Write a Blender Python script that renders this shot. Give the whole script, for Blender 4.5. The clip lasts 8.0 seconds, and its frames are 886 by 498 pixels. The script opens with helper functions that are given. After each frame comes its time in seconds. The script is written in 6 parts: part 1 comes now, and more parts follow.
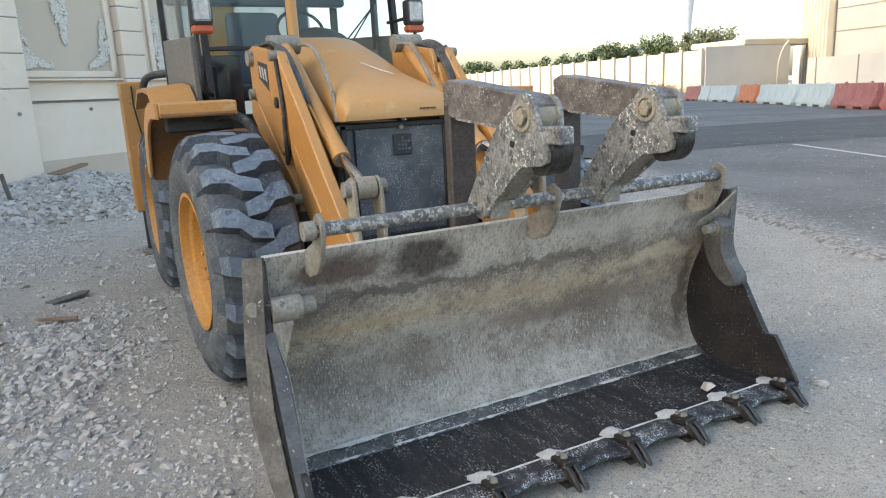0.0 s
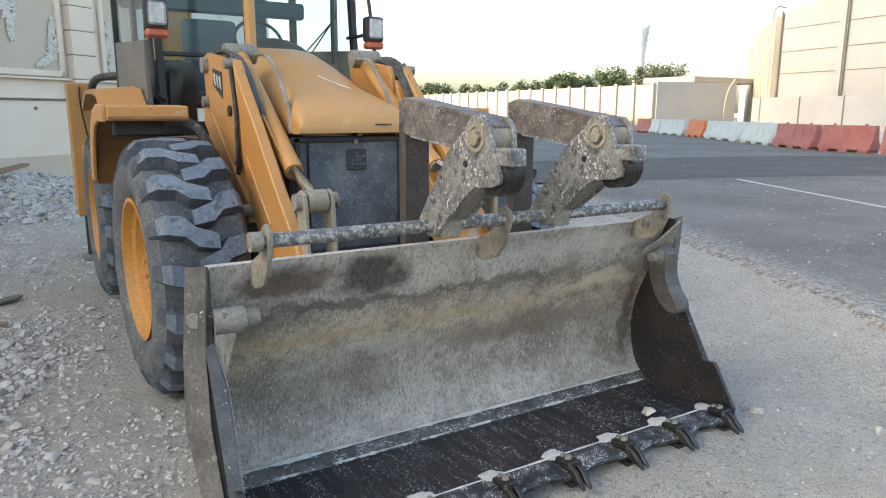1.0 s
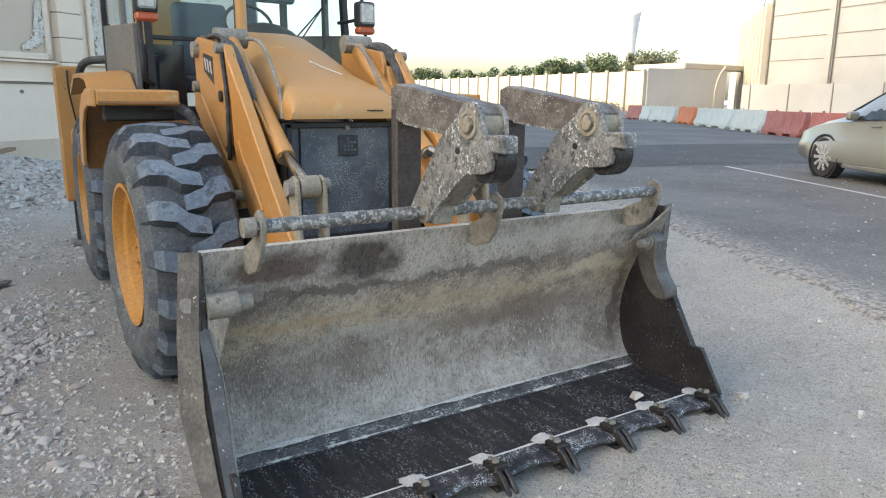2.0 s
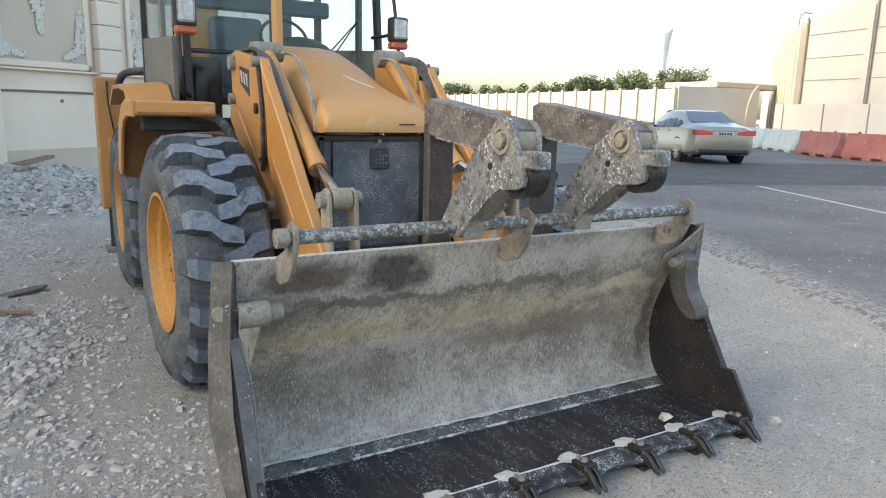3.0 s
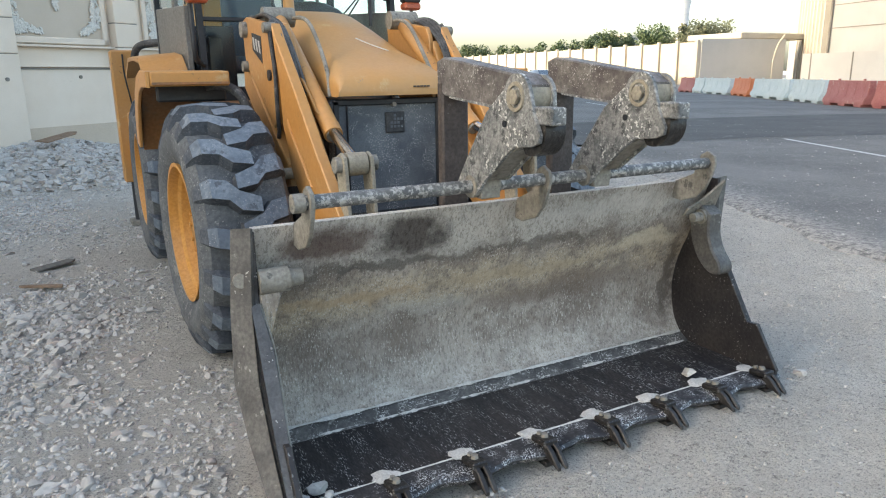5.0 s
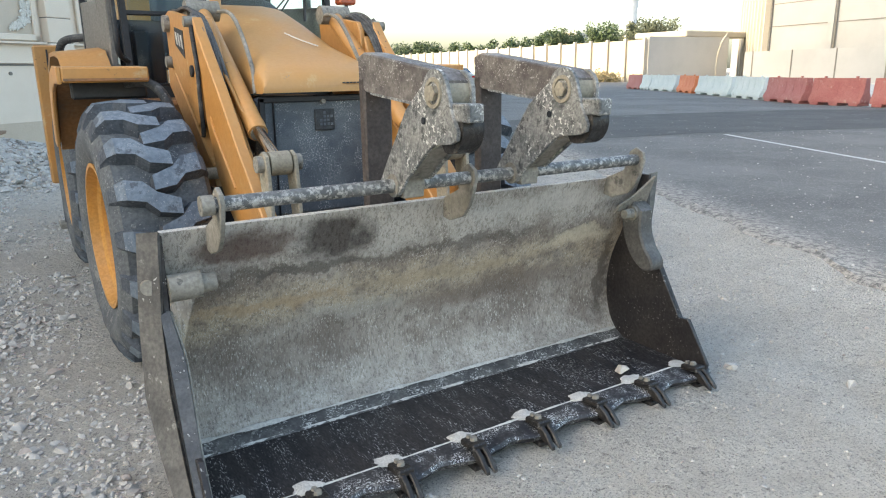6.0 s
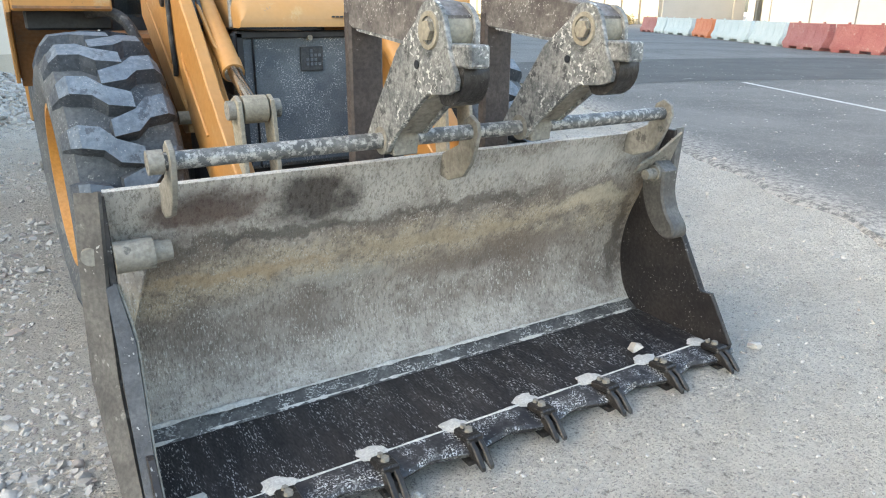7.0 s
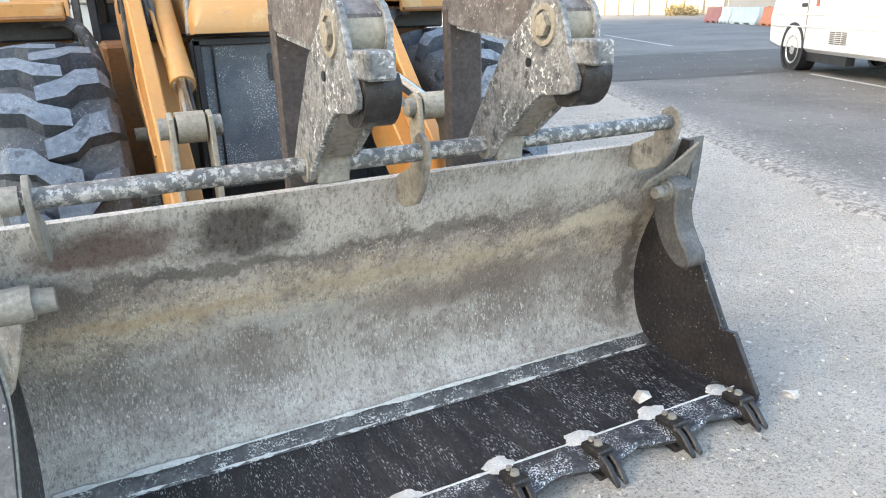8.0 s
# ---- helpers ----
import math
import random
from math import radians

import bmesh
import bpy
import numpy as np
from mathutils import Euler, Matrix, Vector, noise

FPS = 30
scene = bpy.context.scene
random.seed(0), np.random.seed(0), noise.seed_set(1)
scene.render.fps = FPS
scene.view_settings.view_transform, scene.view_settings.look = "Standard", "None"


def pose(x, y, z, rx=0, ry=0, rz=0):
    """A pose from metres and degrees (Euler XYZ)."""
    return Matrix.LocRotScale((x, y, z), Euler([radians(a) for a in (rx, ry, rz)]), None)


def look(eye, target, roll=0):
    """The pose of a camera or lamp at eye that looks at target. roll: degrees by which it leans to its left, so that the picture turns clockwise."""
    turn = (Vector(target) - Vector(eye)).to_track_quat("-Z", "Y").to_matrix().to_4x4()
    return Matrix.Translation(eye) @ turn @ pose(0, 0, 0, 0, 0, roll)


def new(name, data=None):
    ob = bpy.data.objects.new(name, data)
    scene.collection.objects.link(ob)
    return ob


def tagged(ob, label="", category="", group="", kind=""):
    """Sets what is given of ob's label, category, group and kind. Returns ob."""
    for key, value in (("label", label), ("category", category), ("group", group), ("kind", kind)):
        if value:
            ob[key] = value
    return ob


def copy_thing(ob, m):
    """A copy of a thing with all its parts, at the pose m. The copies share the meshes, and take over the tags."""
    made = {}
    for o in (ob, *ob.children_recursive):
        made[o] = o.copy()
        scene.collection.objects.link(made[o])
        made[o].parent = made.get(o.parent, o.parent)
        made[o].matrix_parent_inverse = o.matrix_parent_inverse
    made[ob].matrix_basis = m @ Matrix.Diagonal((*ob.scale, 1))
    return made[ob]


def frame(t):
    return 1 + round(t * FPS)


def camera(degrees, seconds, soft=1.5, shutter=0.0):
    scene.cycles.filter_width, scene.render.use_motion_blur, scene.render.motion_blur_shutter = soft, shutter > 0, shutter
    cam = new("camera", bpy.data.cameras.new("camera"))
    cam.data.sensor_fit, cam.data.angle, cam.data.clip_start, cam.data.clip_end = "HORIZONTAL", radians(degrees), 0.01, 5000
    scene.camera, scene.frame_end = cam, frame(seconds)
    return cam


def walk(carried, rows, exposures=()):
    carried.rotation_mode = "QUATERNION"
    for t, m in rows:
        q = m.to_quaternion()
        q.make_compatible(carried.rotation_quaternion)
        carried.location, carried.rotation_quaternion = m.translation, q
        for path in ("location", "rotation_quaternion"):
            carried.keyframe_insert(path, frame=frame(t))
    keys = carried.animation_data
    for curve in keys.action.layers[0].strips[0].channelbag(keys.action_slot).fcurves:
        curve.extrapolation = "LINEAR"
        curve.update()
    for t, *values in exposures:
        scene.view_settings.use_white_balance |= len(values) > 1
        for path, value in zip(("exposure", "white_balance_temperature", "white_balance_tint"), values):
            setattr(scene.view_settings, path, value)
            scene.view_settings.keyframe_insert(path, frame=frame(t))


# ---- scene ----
cam = camera(65.28, 8.0, soft=1.1)
PATH = [
    (0.0, (-1.630, -1.885, 1.481), (-0.288, 0.715, 0.822), -2.92),
    (0.5, (-1.602, -1.895, 1.471), (-0.239, 0.694, 0.810), -0.90),
    (1.0, (-1.621, -1.884, 1.473), (-0.087, 0.628, 0.891), 0.21),
    (1.2, (-1.641, -1.891, 1.472), (-0.077, 0.596, 0.867), 0.22),
    (2.3, (-1.637, -1.899, 1.479), (-0.075, 0.581, 0.837), 0.60),
    (2.5, (-1.639, -1.898, 1.475), (-0.108, 0.609, 0.866), 0.74),
    (3.0, (-1.653, -1.891, 1.478), (-0.178, 0.656, 0.896), 1.34),
    (3.5, (-1.669, -1.899, 1.482), (-0.279, 0.710, 0.969), 1.56),
    (4.0, (-1.672, -1.903, 1.479), (-0.236, 0.675, 0.939), 1.30),
    (4.5, (-1.657, -1.896, 1.475), (-0.274, 0.694, 0.859), -0.19),
    (4.7, (-1.651, -1.896, 1.470), (-0.289, 0.690, 0.793), -0.98),
    (5.8, (-1.535, -1.901, 1.455), (-0.086, 0.613, 0.693), 0.67),
    (6.0, (-1.497, -1.893, 1.457), (0.041, 0.572, 0.712), -0.72),
    (6.5, (-1.401, -1.766, 1.437), (0.169, 0.610, 0.494), -0.82),
    (7.0, (-1.285, -1.607, 1.443), (0.201, 0.807, 0.462), 0.46),
    (7.5, (-1.015, -1.520, 1.418), (0.288, 1.022, 0.502), 0.19),
    (8.0, (-0.799, -1.429, 1.436), (0.455, 1.111, 0.450), -1.48),
]
EXPOSURE = [(0.0, 2.38, 7100, 7), (4.5, 2.36, 7100, 7), (6.0, 2.5, 7050, 5), (6.5, 2.6, 7000, 4), (7.0, 2.86, 7000, 4), (7.5, 2.98, 7050, 7), (8.0, 3.12, 7150, 8)]
walk(cam, [(t, look(eye, target, roll)) for t, eye, target, roll in PATH], EXPOSURE)

# ---- world, sun, exposure ----
SUN_ELEV, SUN_AZ = 26.0, 285.0     # degrees; azimuth of the sun, clockwise from +y
world = bpy.data.worlds.new("sky")
world.use_nodes = True
scene.world = world
wn = world.node_tree.nodes
sky = wn.new("ShaderNodeTexSky")
sky.sky_type = "NISHITA"
sky.sun_disc = False
sky.sun_elevation, sky.sun_rotation = radians(SUN_ELEV), radians(SUN_AZ)
sky.air_density, sky.dust_density, sky.ozone_density = 1.0, 3.6, 1.0
wn["Background"].inputs["Strength"].default_value = 0.13
world.node_tree.links.new(sky.outputs[0], wn["Background"].inputs["Color"])
sun_data = bpy.data.lights.new("sun", "SUN")
sun_data.energy, sun_data.angle, sun_data.color = 0.55, radians(0.5), (1.0, 0.86, 0.66)
sun = new("sun", sun_data)
sd = Vector((math.sin(radians(SUN_AZ)) * math.cos(radians(SUN_ELEV)), math.cos(radians(SUN_AZ)) * math.cos(radians(SUN_ELEV)), math.sin(radians(SUN_ELEV))))
sun.matrix_world = look(sd * 60, (0, 0, 0))


# ---- materials ----
def nodes_of(name):
    m = bpy.data.materials.new(name)
    m.use_nodes = True
    nt = m.node_tree
    return m, nt, nt.nodes["Principled BSDF"]


def noise_node(nt, coord, scale, detail=5.0, rough=0.6, stretch=None):
    n = nt.nodes.new("ShaderNodeTexNoise")
    n.inputs["Scale"].default_value, n.inputs["Detail"].default_value, n.inputs["Roughness"].default_value = scale, detail, rough
    src = coord
    if stretch:
        mp = nt.nodes.new("ShaderNodeMapping")
        mp.inputs["Scale"].default_value = stretch
        nt.links.new(coord, mp.inputs["Vector"])
        src = mp.outputs["Vector"]
    nt.links.new(src, n.inputs["Vector"])
    return n.outputs["Fac"]


def ramp(nt, fac, a, b, lo=0.0, hi=1.0):
    r = nt.nodes.new("ShaderNodeMapRange")
    r.interpolation_type = "SMOOTHSTEP"
    r.inputs["From Min"].default_value, r.inputs["From Max"].default_value = a, b
    r.inputs["To Min"].default_value, r.inputs["To Max"].default_value = lo, hi
    nt.links.new(fac, r.inputs["Value"])
    return r.outputs["Result"]


def mixc(nt, fac, c1, c2):
    m = nt.nodes.new("ShaderNodeMix")
    m.data_type = "RGBA"
    for sock, c in ((m.inputs[6], c1), (m.inputs[7], c2)):
        if isinstance(c, tuple):
            sock.default_value = (*c, 1.0)
        else:
            nt.links.new(c, sock)
    if isinstance(fac, float):
        m.inputs[0].default_value = fac
    else:
        nt.links.new(fac, m.inputs[0])
    return m.outputs[2]


def mul(nt, a, b):
    m = nt.nodes.new("ShaderNodeMath")
    m.operation = "MULTIPLY"
    nt.links.new(a, m.inputs[0])
    if isinstance(b, float):
        m.inputs[1].default_value = b
    else:
        nt.links.new(b, m.inputs[1])
    return m.outputs[0]


def band(nt, coord, axis, lo0, lo1, hi0, hi1):
    """1 where the coordinate lies between lo1 and hi0, soft at both ends."""
    s = nt.nodes.new("ShaderNodeSeparateXYZ")
    nt.links.new(coord, s.inputs[0])
    v = s.outputs[axis]
    return mul(nt, ramp(nt, v, lo0, lo1), ramp(nt, v, hi0, hi1, 1.0, 0.0))


def bumped(nt, bsdf, height, strength, dist=0.01):
    b = nt.nodes.new("ShaderNodeBump")
    b.inputs["Strength"].default_value, b.inputs["Distance"].default_value = strength, dist
    nt.links.new(height, b.inputs["Height"])
    nt.links.new(b.outputs[0], bsdf.inputs["Normal"])


def surface(name, c1, c2, scale=6.0, rough=0.7, metal=0.0, bump=0.2, bscale=60.0, specks=None, speck_lo=0.62, speck_scale=90.0, stretch=None, speck_stretch=None, vary=0.0, coat=0.0, grain=0.5, wear=None, wear_lo=0.56, wear_scale=9.0):
    """A weathered surface: two tones at a coarse scale, specks and wear at finer ones, and fine relief."""
    m, nt, bsdf = nodes_of(name)
    co = nt.nodes.new("ShaderNodeTexCoord").outputs["Object"]
    coarse = noise_node(nt, co, scale, 6, 0.62, stretch)
    col = mixc(nt, ramp(nt, coarse, 0.35, 0.65), c1, c2)
    if wear:
        w = noise_node(nt, co, wear_scale, 8, 0.7)
        col = mixc(nt, ramp(nt, w, wear_lo, wear_lo + 0.07), col, wear)
    fine = noise_node(nt, co, bscale, 4, 0.6, stretch)
    col = mixc(nt, ramp(nt, fine, 0.3, 0.7, 0.0, grain), col, tuple(x * 0.55 for x in c1))
    if specks:
        s1 = noise_node(nt, co, speck_scale, 3, 0.6, speck_stretch)
        s2 = noise_node(nt, co, speck_scale * 0.09, 3, 0.6, speck_stretch)
        col = mixc(nt, mul(nt, ramp(nt, s1, speck_lo, speck_lo + 0.04), ramp(nt, s2, 0.42, 0.62)), col, specks)
    if vary:
        oi = nt.nodes.new("ShaderNodeObjectInfo")
        col = mixc(nt, mul(nt, oi.outputs["Random"], vary), col, tuple(x * 0.4 for x in c1))
    nt.links.new(col, bsdf.inputs["Base Color"])
    nt.links.new(ramp(nt, fine, 0.2, 0.8, max(0.03, rough - 0.24 * grain), min(1.0, rough + 0.24 * grain)), bsdf.inputs["Roughness"])
    bsdf.inputs["Metallic"].default_value = metal
    bsdf.inputs["Coat Weight"].default_value = coat
    if bump:
        bumped(nt, bsdf, fine, bump)
    return m


def island_stone(name, c1, c2, c3):
    """Loose stones: each island has its own tone."""
    m, nt, bsdf = nodes_of(name)
    g = nt.nodes.new("ShaderNodeNewGeometry")
    co = nt.nodes.new("ShaderNodeTexCoord").outputs["Object"]
    rnd = g.outputs["Random Per Island"]
    col = mixc(nt, ramp(nt, rnd, 0.0, 0.6), c1, c2)
    col = mixc(nt, ramp(nt, rnd, 0.86, 0.9), col, c3)
    f = noise_node(nt, co, 45, 5, 0.65)
    col = mixc(nt, ramp(nt, f, 0.35, 0.7, 0.0, 0.4), col, tuple(x * 0.6 for x in c1))
    nt.links.new(col, bsdf.inputs["Base Color"])
    bsdf.inputs["Roughness"].default_value = 0.92
    bumped(nt, bsdf, f, 0.5, 0.01)
    return m


YELLOW = surface("yellow_paint", (0.47, 0.218, 0.056), (0.44, 0.23, 0.083), 2.2, 0.48, 0.0, 0.04, 40, grain=0.18, wear=(0.49, 0.32, 0.15), wear_lo=0.6, wear_scale=3.0, specks=(0.12, 0.075, 0.045), speck_lo=0.66, speck_scale=38)
YELLOW_HOOD = surface("yellow_hood_paint", (0.46, 0.232, 0.068), (0.43, 0.243, 0.095), 1.6, 0.42, 0.0, 0.02, 50, grain=0.12, wear=(0.49, 0.33, 0.15), wear_lo=0.62, wear_scale=2.0, specks=(0.3, 0.2, 0.12), speck_lo=0.7, speck_scale=30)
ORANGE_RIM = surface("orange_rim_paint", (0.54, 0.245, 0.04), (0.49, 0.245, 0.065), 4, 0.5, 0.0, 0.05, 60, specks=(0.25, 0.14, 0.06), speck_lo=0.7, speck_scale=25)
# grime and the shade under the mudguards mixed into one darker yellow
GRIMY_SHADE_YELLOW = surface("grimy_shade_yellow_paint", (0.25, 0.105, 0.03), (0.15, 0.08, 0.035), 5, 0.7, 0.0, 0.2, 50, wear=(0.09, 0.07, 0.05), wear_lo=0.56, wear_scale=7)
GREY_CAB = surface("grey_cab_paint", (0.15, 0.138, 0.122), (0.19, 0.175, 0.155), 2, 0.5, 0.0, 0.04, 60)
BLACK = surface("black_plastic", (0.012, 0.014, 0.018), (0.03, 0.03, 0.034), 5, 0.5, 0.0, 0.1, 80)
HOSE = surface("black_hose_rubber", (0.03, 0.03, 0.032), (0.11, 0.105, 0.098), 9, 0.7, 0.0, 0.2, 90, wear=(0.19, 0.18, 0.165), wear_lo=0.57, wear_scale=14)
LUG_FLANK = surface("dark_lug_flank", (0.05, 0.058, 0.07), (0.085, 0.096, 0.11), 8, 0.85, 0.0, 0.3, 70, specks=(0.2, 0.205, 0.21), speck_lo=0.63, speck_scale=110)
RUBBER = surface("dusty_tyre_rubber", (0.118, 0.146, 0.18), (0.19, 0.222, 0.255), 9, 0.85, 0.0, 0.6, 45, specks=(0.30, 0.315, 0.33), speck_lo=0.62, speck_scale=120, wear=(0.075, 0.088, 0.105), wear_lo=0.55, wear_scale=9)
SIDEWALL = surface("dusty_tyre_sidewall", (0.075, 0.082, 0.09), (0.13, 0.136, 0.138), 5, 0.88, 0.0, 0.25, 60, wear=(0.2, 0.197, 0.186), wear_lo=0.58, wear_scale=8, specks=(0.25, 0.25, 0.24), speck_lo=0.6, speck_scale=90)
GRILLE = surface("dusty_black_grille", (0.085, 0.10, 0.115), (0.15, 0.165, 0.175), 5, 0.75, 0.0, 0.3, 140, specks=(0.46, 0.46, 0.45), speck_lo=0.56, speck_scale=150)
FORK_STEEL = surface("worn_fork_steel", (0.15, 0.155, 0.153), (0.33, 0.325, 0.305), 9, 0.55, 0.15, 0.6, 80, grain=0.7, specks=(0.62, 0.61, 0.575), speck_lo=0.55, speck_scale=75, wear=(0.05, 0.052, 0.052), wear_lo=0.53, wear_scale=19)
FORK_DARK = surface("dark_fork_tine_steel", (0.055, 0.042, 0.038), (0.10, 0.083, 0.073), 5, 0.6, 0.15, 0.3, 70, specks=(0.45, 0.44, 0.41), speck_lo=0.66, speck_scale=45)
FORK_BAR = surface("dusty_tine_bar_steel", (0.085, 0.072, 0.067), (0.20, 0.178, 0.16), 7, 0.6, 0.1, 0.3, 60, specks=(0.45, 0.43, 0.4), speck_lo=0.59, speck_scale=110, wear=(0.25, 0.235, 0.21), wear_lo=0.58, wear_scale=8)
SLEEVE = surface("dusty_pin_sleeve", (0.27, 0.235, 0.175), (0.34, 0.305, 0.235), 9, 0.75, 0.0, 0.25, 80, wear=(0.22, 0.19, 0.15), wear_lo=0.58, wear_scale=16)
ROD = surface("scuffed_hinge_rod", (0.10, 0.10, 0.097), (0.19, 0.187, 0.178), 10, 0.5, 0.3, 0.35, 80, wear=(0.45, 0.435, 0.40), wear_lo=0.49, wear_scale=42)
LUG = surface("dusty_lug_plate", (0.20, 0.182, 0.15), (0.30, 0.28, 0.24), 8, 0.7, 0.1, 0.3, 70, wear=(0.1, 0.095, 0.085), wear_lo=0.58, wear_scale=14)
CHROME = surface("chrome_rod", (0.62, 0.62, 0.62), (0.55, 0.55, 0.55), 6, 0.16, 1.0, 0.02, 80)
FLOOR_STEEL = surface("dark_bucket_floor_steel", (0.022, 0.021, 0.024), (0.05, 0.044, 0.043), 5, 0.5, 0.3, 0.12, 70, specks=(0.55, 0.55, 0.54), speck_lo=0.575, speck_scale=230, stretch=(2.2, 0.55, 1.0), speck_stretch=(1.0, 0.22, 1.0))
EDGE_STEEL = surface("dusted_cutting_edge_steel", (0.026, 0.025, 0.028), (0.06, 0.055, 0.055), 6, 0.5, 0.3, 0.2, 70, specks=(0.6, 0.6, 0.59), speck_lo=0.53, speck_scale=170, wear=(0.30, 0.295, 0.28), wear_lo=0.6, wear_scale=13)
CHEEK_GREY = surface("scraped_cutter_steel", (0.06, 0.06, 0.063), (0.11, 0.11, 0.11), 7, 0.5, 0.3, 0.3, 70, wear=(0.26, 0.255, 0.245), wear_lo=0.6, wear_scale=14, specks=(0.42, 0.41, 0.39), speck_lo=0.64, speck_scale=70)
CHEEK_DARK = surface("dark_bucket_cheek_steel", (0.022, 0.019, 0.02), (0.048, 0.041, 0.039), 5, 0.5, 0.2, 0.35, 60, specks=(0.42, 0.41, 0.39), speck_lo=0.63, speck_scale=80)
FLANGE = surface("grey_flange_steel", (0.085, 0.08, 0.075), (0.17, 0.16, 0.145), 6, 0.6, 0.2, 0.25, 70, wear=(0.3, 0.29, 0.27), wear_lo=0.6, wear_scale=11, specks=(0.42, 0.41, 0.39), speck_lo=0.66, speck_scale=50)
STRIP = surface("dusty_wear_strip", (0.07, 0.068, 0.066), (0.15, 0.145, 0.135), 9, 0.6, 0.2, 0.3, 80, specks=(0.55, 0.54, 0.51), speck_lo=0.55, speck_scale=130, wear=(0.36, 0.35, 0.325), wear_lo=0.57, wear_scale=16)
TOOTH = surface("black_tooth_steel", (0.025, 0.022, 0.021), (0.06, 0.055, 0.05), 12, 0.45, 0.4, 0.4, 60, wear=(0.22, 0.21, 0.2), wear_lo=0.58, wear_scale=30)
DUST = surface("white_stone_dust", (0.50, 0.48, 0.44), (0.64, 0.615, 0.57), 14, 0.95, 0.0, 0.5, 120)
PLATE = surface("engraved_plate", (0.035, 0.037, 0.04), (0.06, 0.062, 0.065), 30, 0.6, 0.2, 0.2, 90)


# stains on the bucket's upper panel: middle x, middle z, half width, half height, colour, amount
STAINS = [(-0.48, 0.845, 0.17, 0.10, (0.03, 0.02, 0.016), 1.0), (-0.82, 0.855, 0.22, 0.09, (0.07, 0.034, 0.024), 0.95), (-0.58, 0.735, 0.36, 0.03, (0.05, 0.04, 0.033), 0.8), (0.15, 0.73, 0.5, 0.022, (0.06, 0.048, 0.04), 0.6), (-0.98, 0.70, 0.16, 0.10, (0.08, 0.06, 0.048), 0.6), (1.08, 0.40, 0.07, 0.28, (0.05, 0.036, 0.028), 0.8), (-0.72, 0.595, 0.40, 0.035, (0.42, 0.295, 0.17), 0.65), (0.15, 0.60, 0.55, 0.04, (0.43, 0.335, 0.215), 0.55), (0.35, 0.47, 0.60, 0.085, (0.15, 0.108, 0.08), 0.65), (-0.6, 0.36, 0.4, 0.08, (0.20, 0.16, 0.13), 0.4), (0.85, 0.66, 0.25, 0.05, (0.58, 0.50, 0.37), 0.8), (-0.35, 0.50, 0.3, 0.05, (0.40, 0.38, 0.34), 0.5), (0.55, 0.86, 0.5, 0.06, (0.55, 0.53, 0.485), 0.55)]


